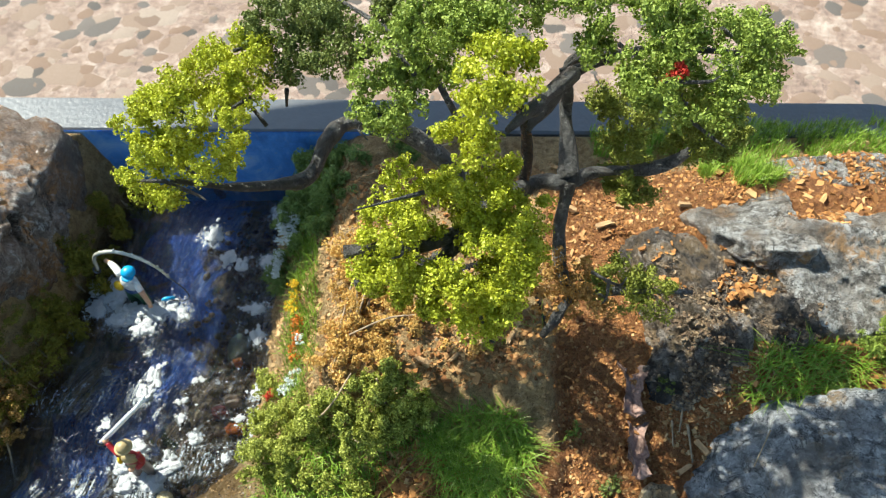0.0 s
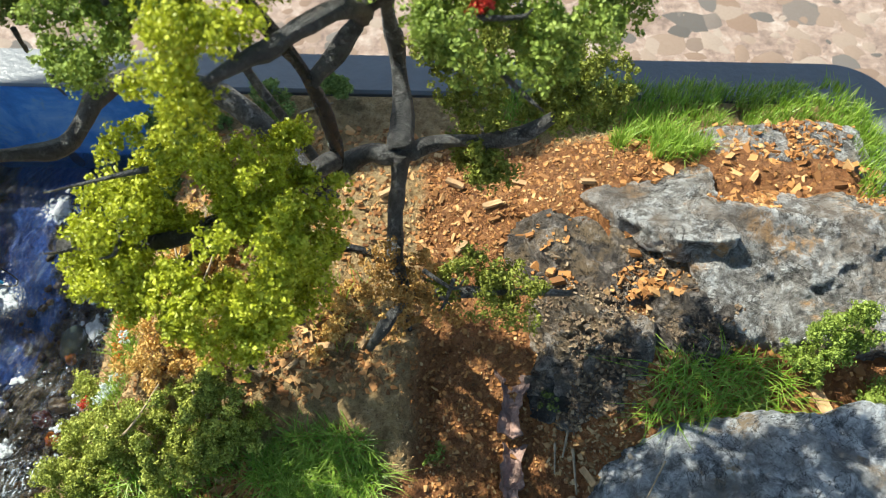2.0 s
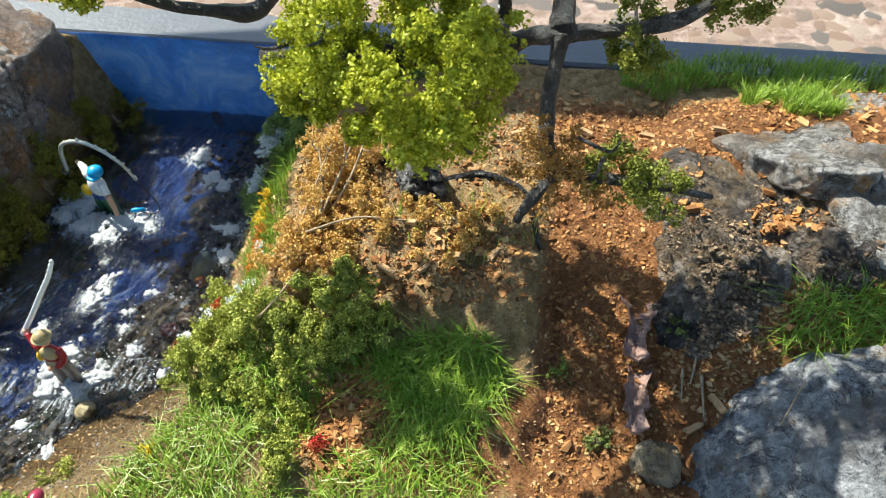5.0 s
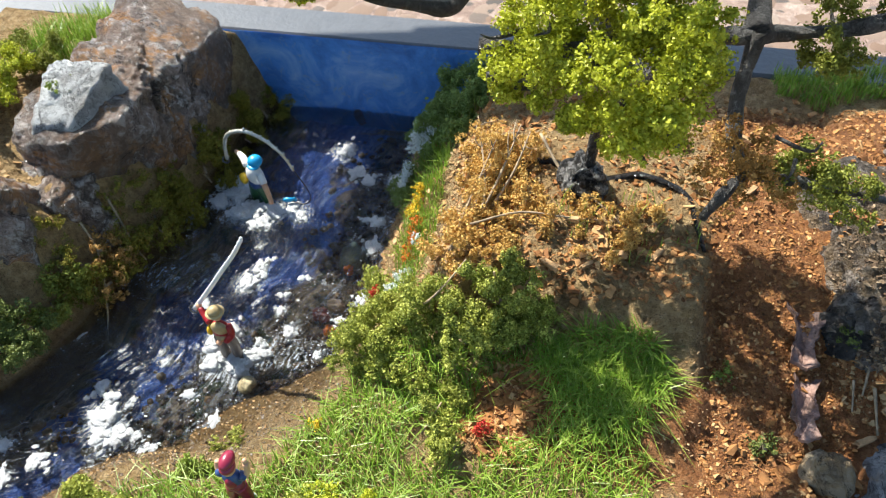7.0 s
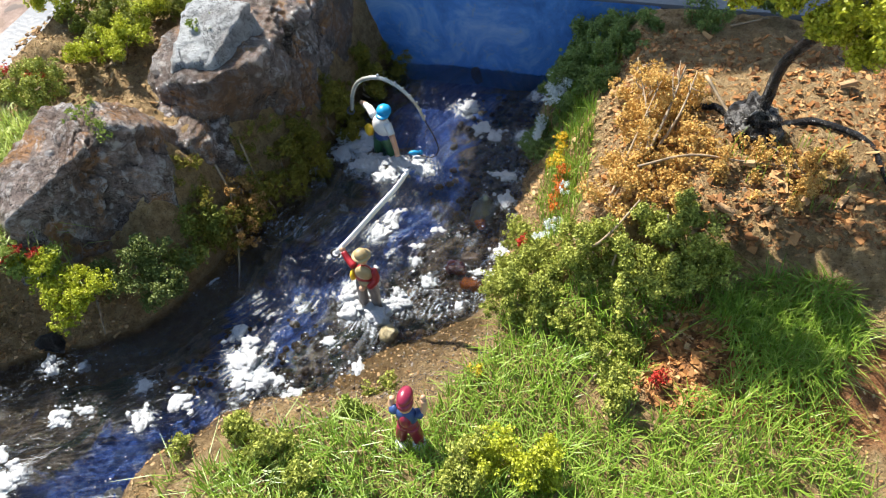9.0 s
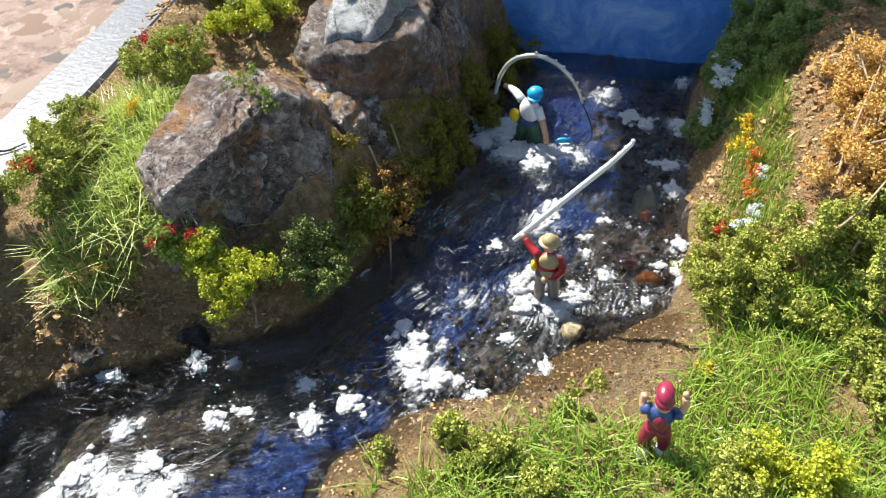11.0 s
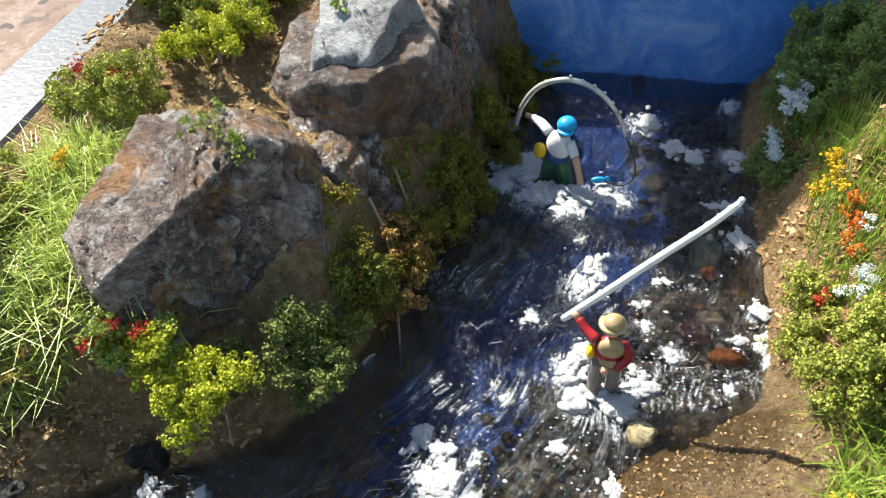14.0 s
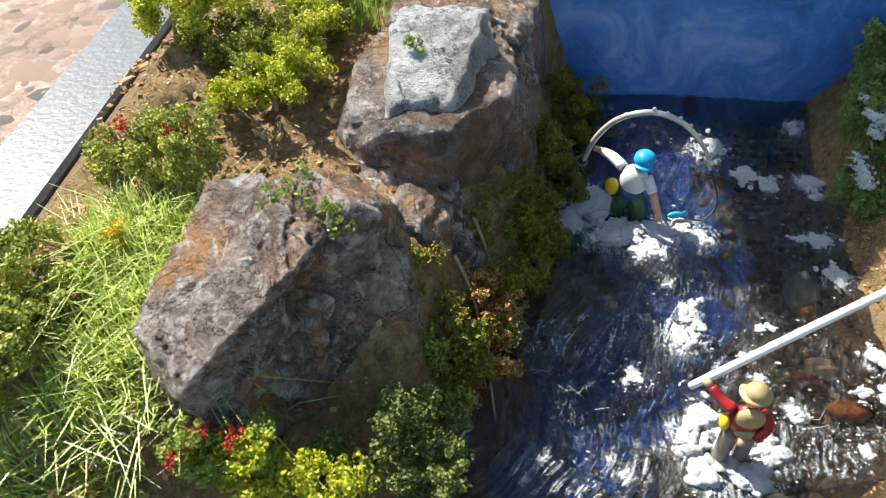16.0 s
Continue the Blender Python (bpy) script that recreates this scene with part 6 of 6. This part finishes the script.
# figurine on the near bank with both arms raised
figurine((-3.8, 2.2, ground_at(-3.8, 2.2) - 0.03), 0, "painted figurine in maroon overalls and cap with raised arms", [
    (WHITEP, "blob", (-.14, -.05, .05), (.11, .14, .09)), (WHITEP, "blob", (.14, .02, .06), (.11, .14, .09)),
    (MAROON, "limb", [(-.14, 0, .08), (-.12, .02, .34), (-.06, .03, .56)], (.085, .10, .12)), (MAROON, "limb", [(.14, .03, .08), (.12, .03, .34), (.06, .03, .56)], (.085, .10, .12)),
    (MAROON, "blob", (0, .03, .62), (.17, .13, .14)), (NAVY, "blob", (0, .04, .84), (.18, .125, .20)), (MAROON, "blob", (0, -.01, .80), (.11, .12, .17)),
    (NAVY, "limb", [(-.15, .04, .95), (-.23, .06, .88)], (.085, .08)), (SKIN, "limb", [(-.23, .06, .88), (-.26, .12, 0.98), (-.25, .15, 1.08)], (.055, .05, .05)),
    (NAVY, "limb", [(.15, .04, .95), (.23, .07, .90)], (.085, .08)), (SKIN, "limb", [(.23, .07, .90), (.27, .12, 1.04), (.26, .15, 1.18)], (.055, .05, .05)),
    (SKIN, "blob", (0, .04, 1.10), (.11, .12, .11)), (MAROON, "blob", (0, .04, 1.19), (.13, .15, .10)), (MAROON, "blob", (-.01, .10, 1.27), (.12, .18, .11)), (SKIN, "blob", (.25, .17, 1.22), (.045, .045, .055))], 0.78)


def fishing_rod(points, radii, label, rings):
    ob = empty_thing("fishing_rod", points[0], label, "fishing rod", "fishing rods")
    rod = plain("pale_plastic", (0.72, 0.73, 0.75), 0.25, 0.05, 3, 0, 0, 0.3) if "white" in label else plain("silver_plastic", (0.55, 0.54, 0.48), 0.2, 0.15, 4, 0.3)
    v, f = tube(points, radii, 10, 8, 0.03)
    part("blank", v, f, rod, ob, soft=True)
    p = np.array(points, float)
    bv, bf = BALL[2]
    for s in np.linspace(0.08, 0.98, rings):
        k = s * (len(p) - 1)
        i = min(int(k), len(p) - 2)
        c_ = p[i] * (1 - k + i) + p[i + 1] * (k - i)
        part("line_guide", bv * 0.028 + c_ + [0.02, 0.0, 0.055], bf, rod, ob, soft=True)
    ang = np.linspace(0, 2 * np.pi, 12)
    q = np.array(points[0]) + np.stack([np.cos(ang) * 0.07, np.sin(ang) * 0.03, np.sin(ang) * 0.06], 1) - [0.03, 0, 0.03]
    v, f = tube(q, [0.018] * 12, 6, 2, 0)
    part("reel", v, f, plain("dark_metal", (0.12, 0.12, 0.13), 0.3, 0.1, 5, 0.8), ob)
    return ob


fishing_rod([(-5.95, 5.15, 0.90), (-5.55, 5.12, 1.45), (-5.1, 5.07, 2.1), (-4.75, 5.03, 2.6), (-4.54, 5.0, 2.95)], (.042, .042, .04, .035, .028), "straight white plastic fishing rod held by the wading angler", 12)
fishing_rod([(-7.12, 8.95, 0.75), (-7.0, 8.85, 1.2), (-6.75, 8.7, 1.62), (-6.35, 8.62, 1.8), (-5.95, 8.58, 1.68), (-5.65, 8.58, 1.35), (-5.5, 8.58, 1.0)], (.038, .04, .04, .038, .035, .03, .025), "bent silvery plastic fishing rod arching over the stream", 14)
v, f = tube([(-5.5, 8.58, 1.0), (-5.32, 8.6, 0.55), (-5.3, 8.62, 0.25), (-5.45, 8.6, 0.1), (-5.75, 8.62, 0.12)], (.012,) * 5, 5, 6, 0)
mesh_thing("fishing_line", v, f, plain("black_thread", (0.02, 0.02, 0.025), 0.4), (-5.75, 8.62, 0.1), "thin dark fishing line hanging from the bent rod", "fishing line", soft=True)
bv, bf = BALL[3]
tail = bv * [0.05, 0.02, 0.06] + [0.13, 0, 0]
v, f = joined([(bv * [0.11, 0.045, 0.055], bf), (tail, bf)])
mesh_thing("toy_fish", turned(v, 0, 0, 15) + [-5.8, 8.62, 0.14], f, CAPBLUE, (-5.8, 8.62, 0.09), "tiny bright blue fish caught on the line", "fish", soft=True)
v, f = tube([(-13.75, 4.0, RIM + 0.03), (-13.6, 4.2, RIM + 0.05), (-13.45, 4.3, RIM + 0.03), (-13.3, 4.5, RIM + 0.04)], (.015, .02, .018, .01), 5, 4, 0.3, 4)
mesh_thing("stick", v, f, BARK, (-13.75, 4.0, RIM), "thin dark twig lying on the tray's white rim", "stick", "loose sticks", soft=True)
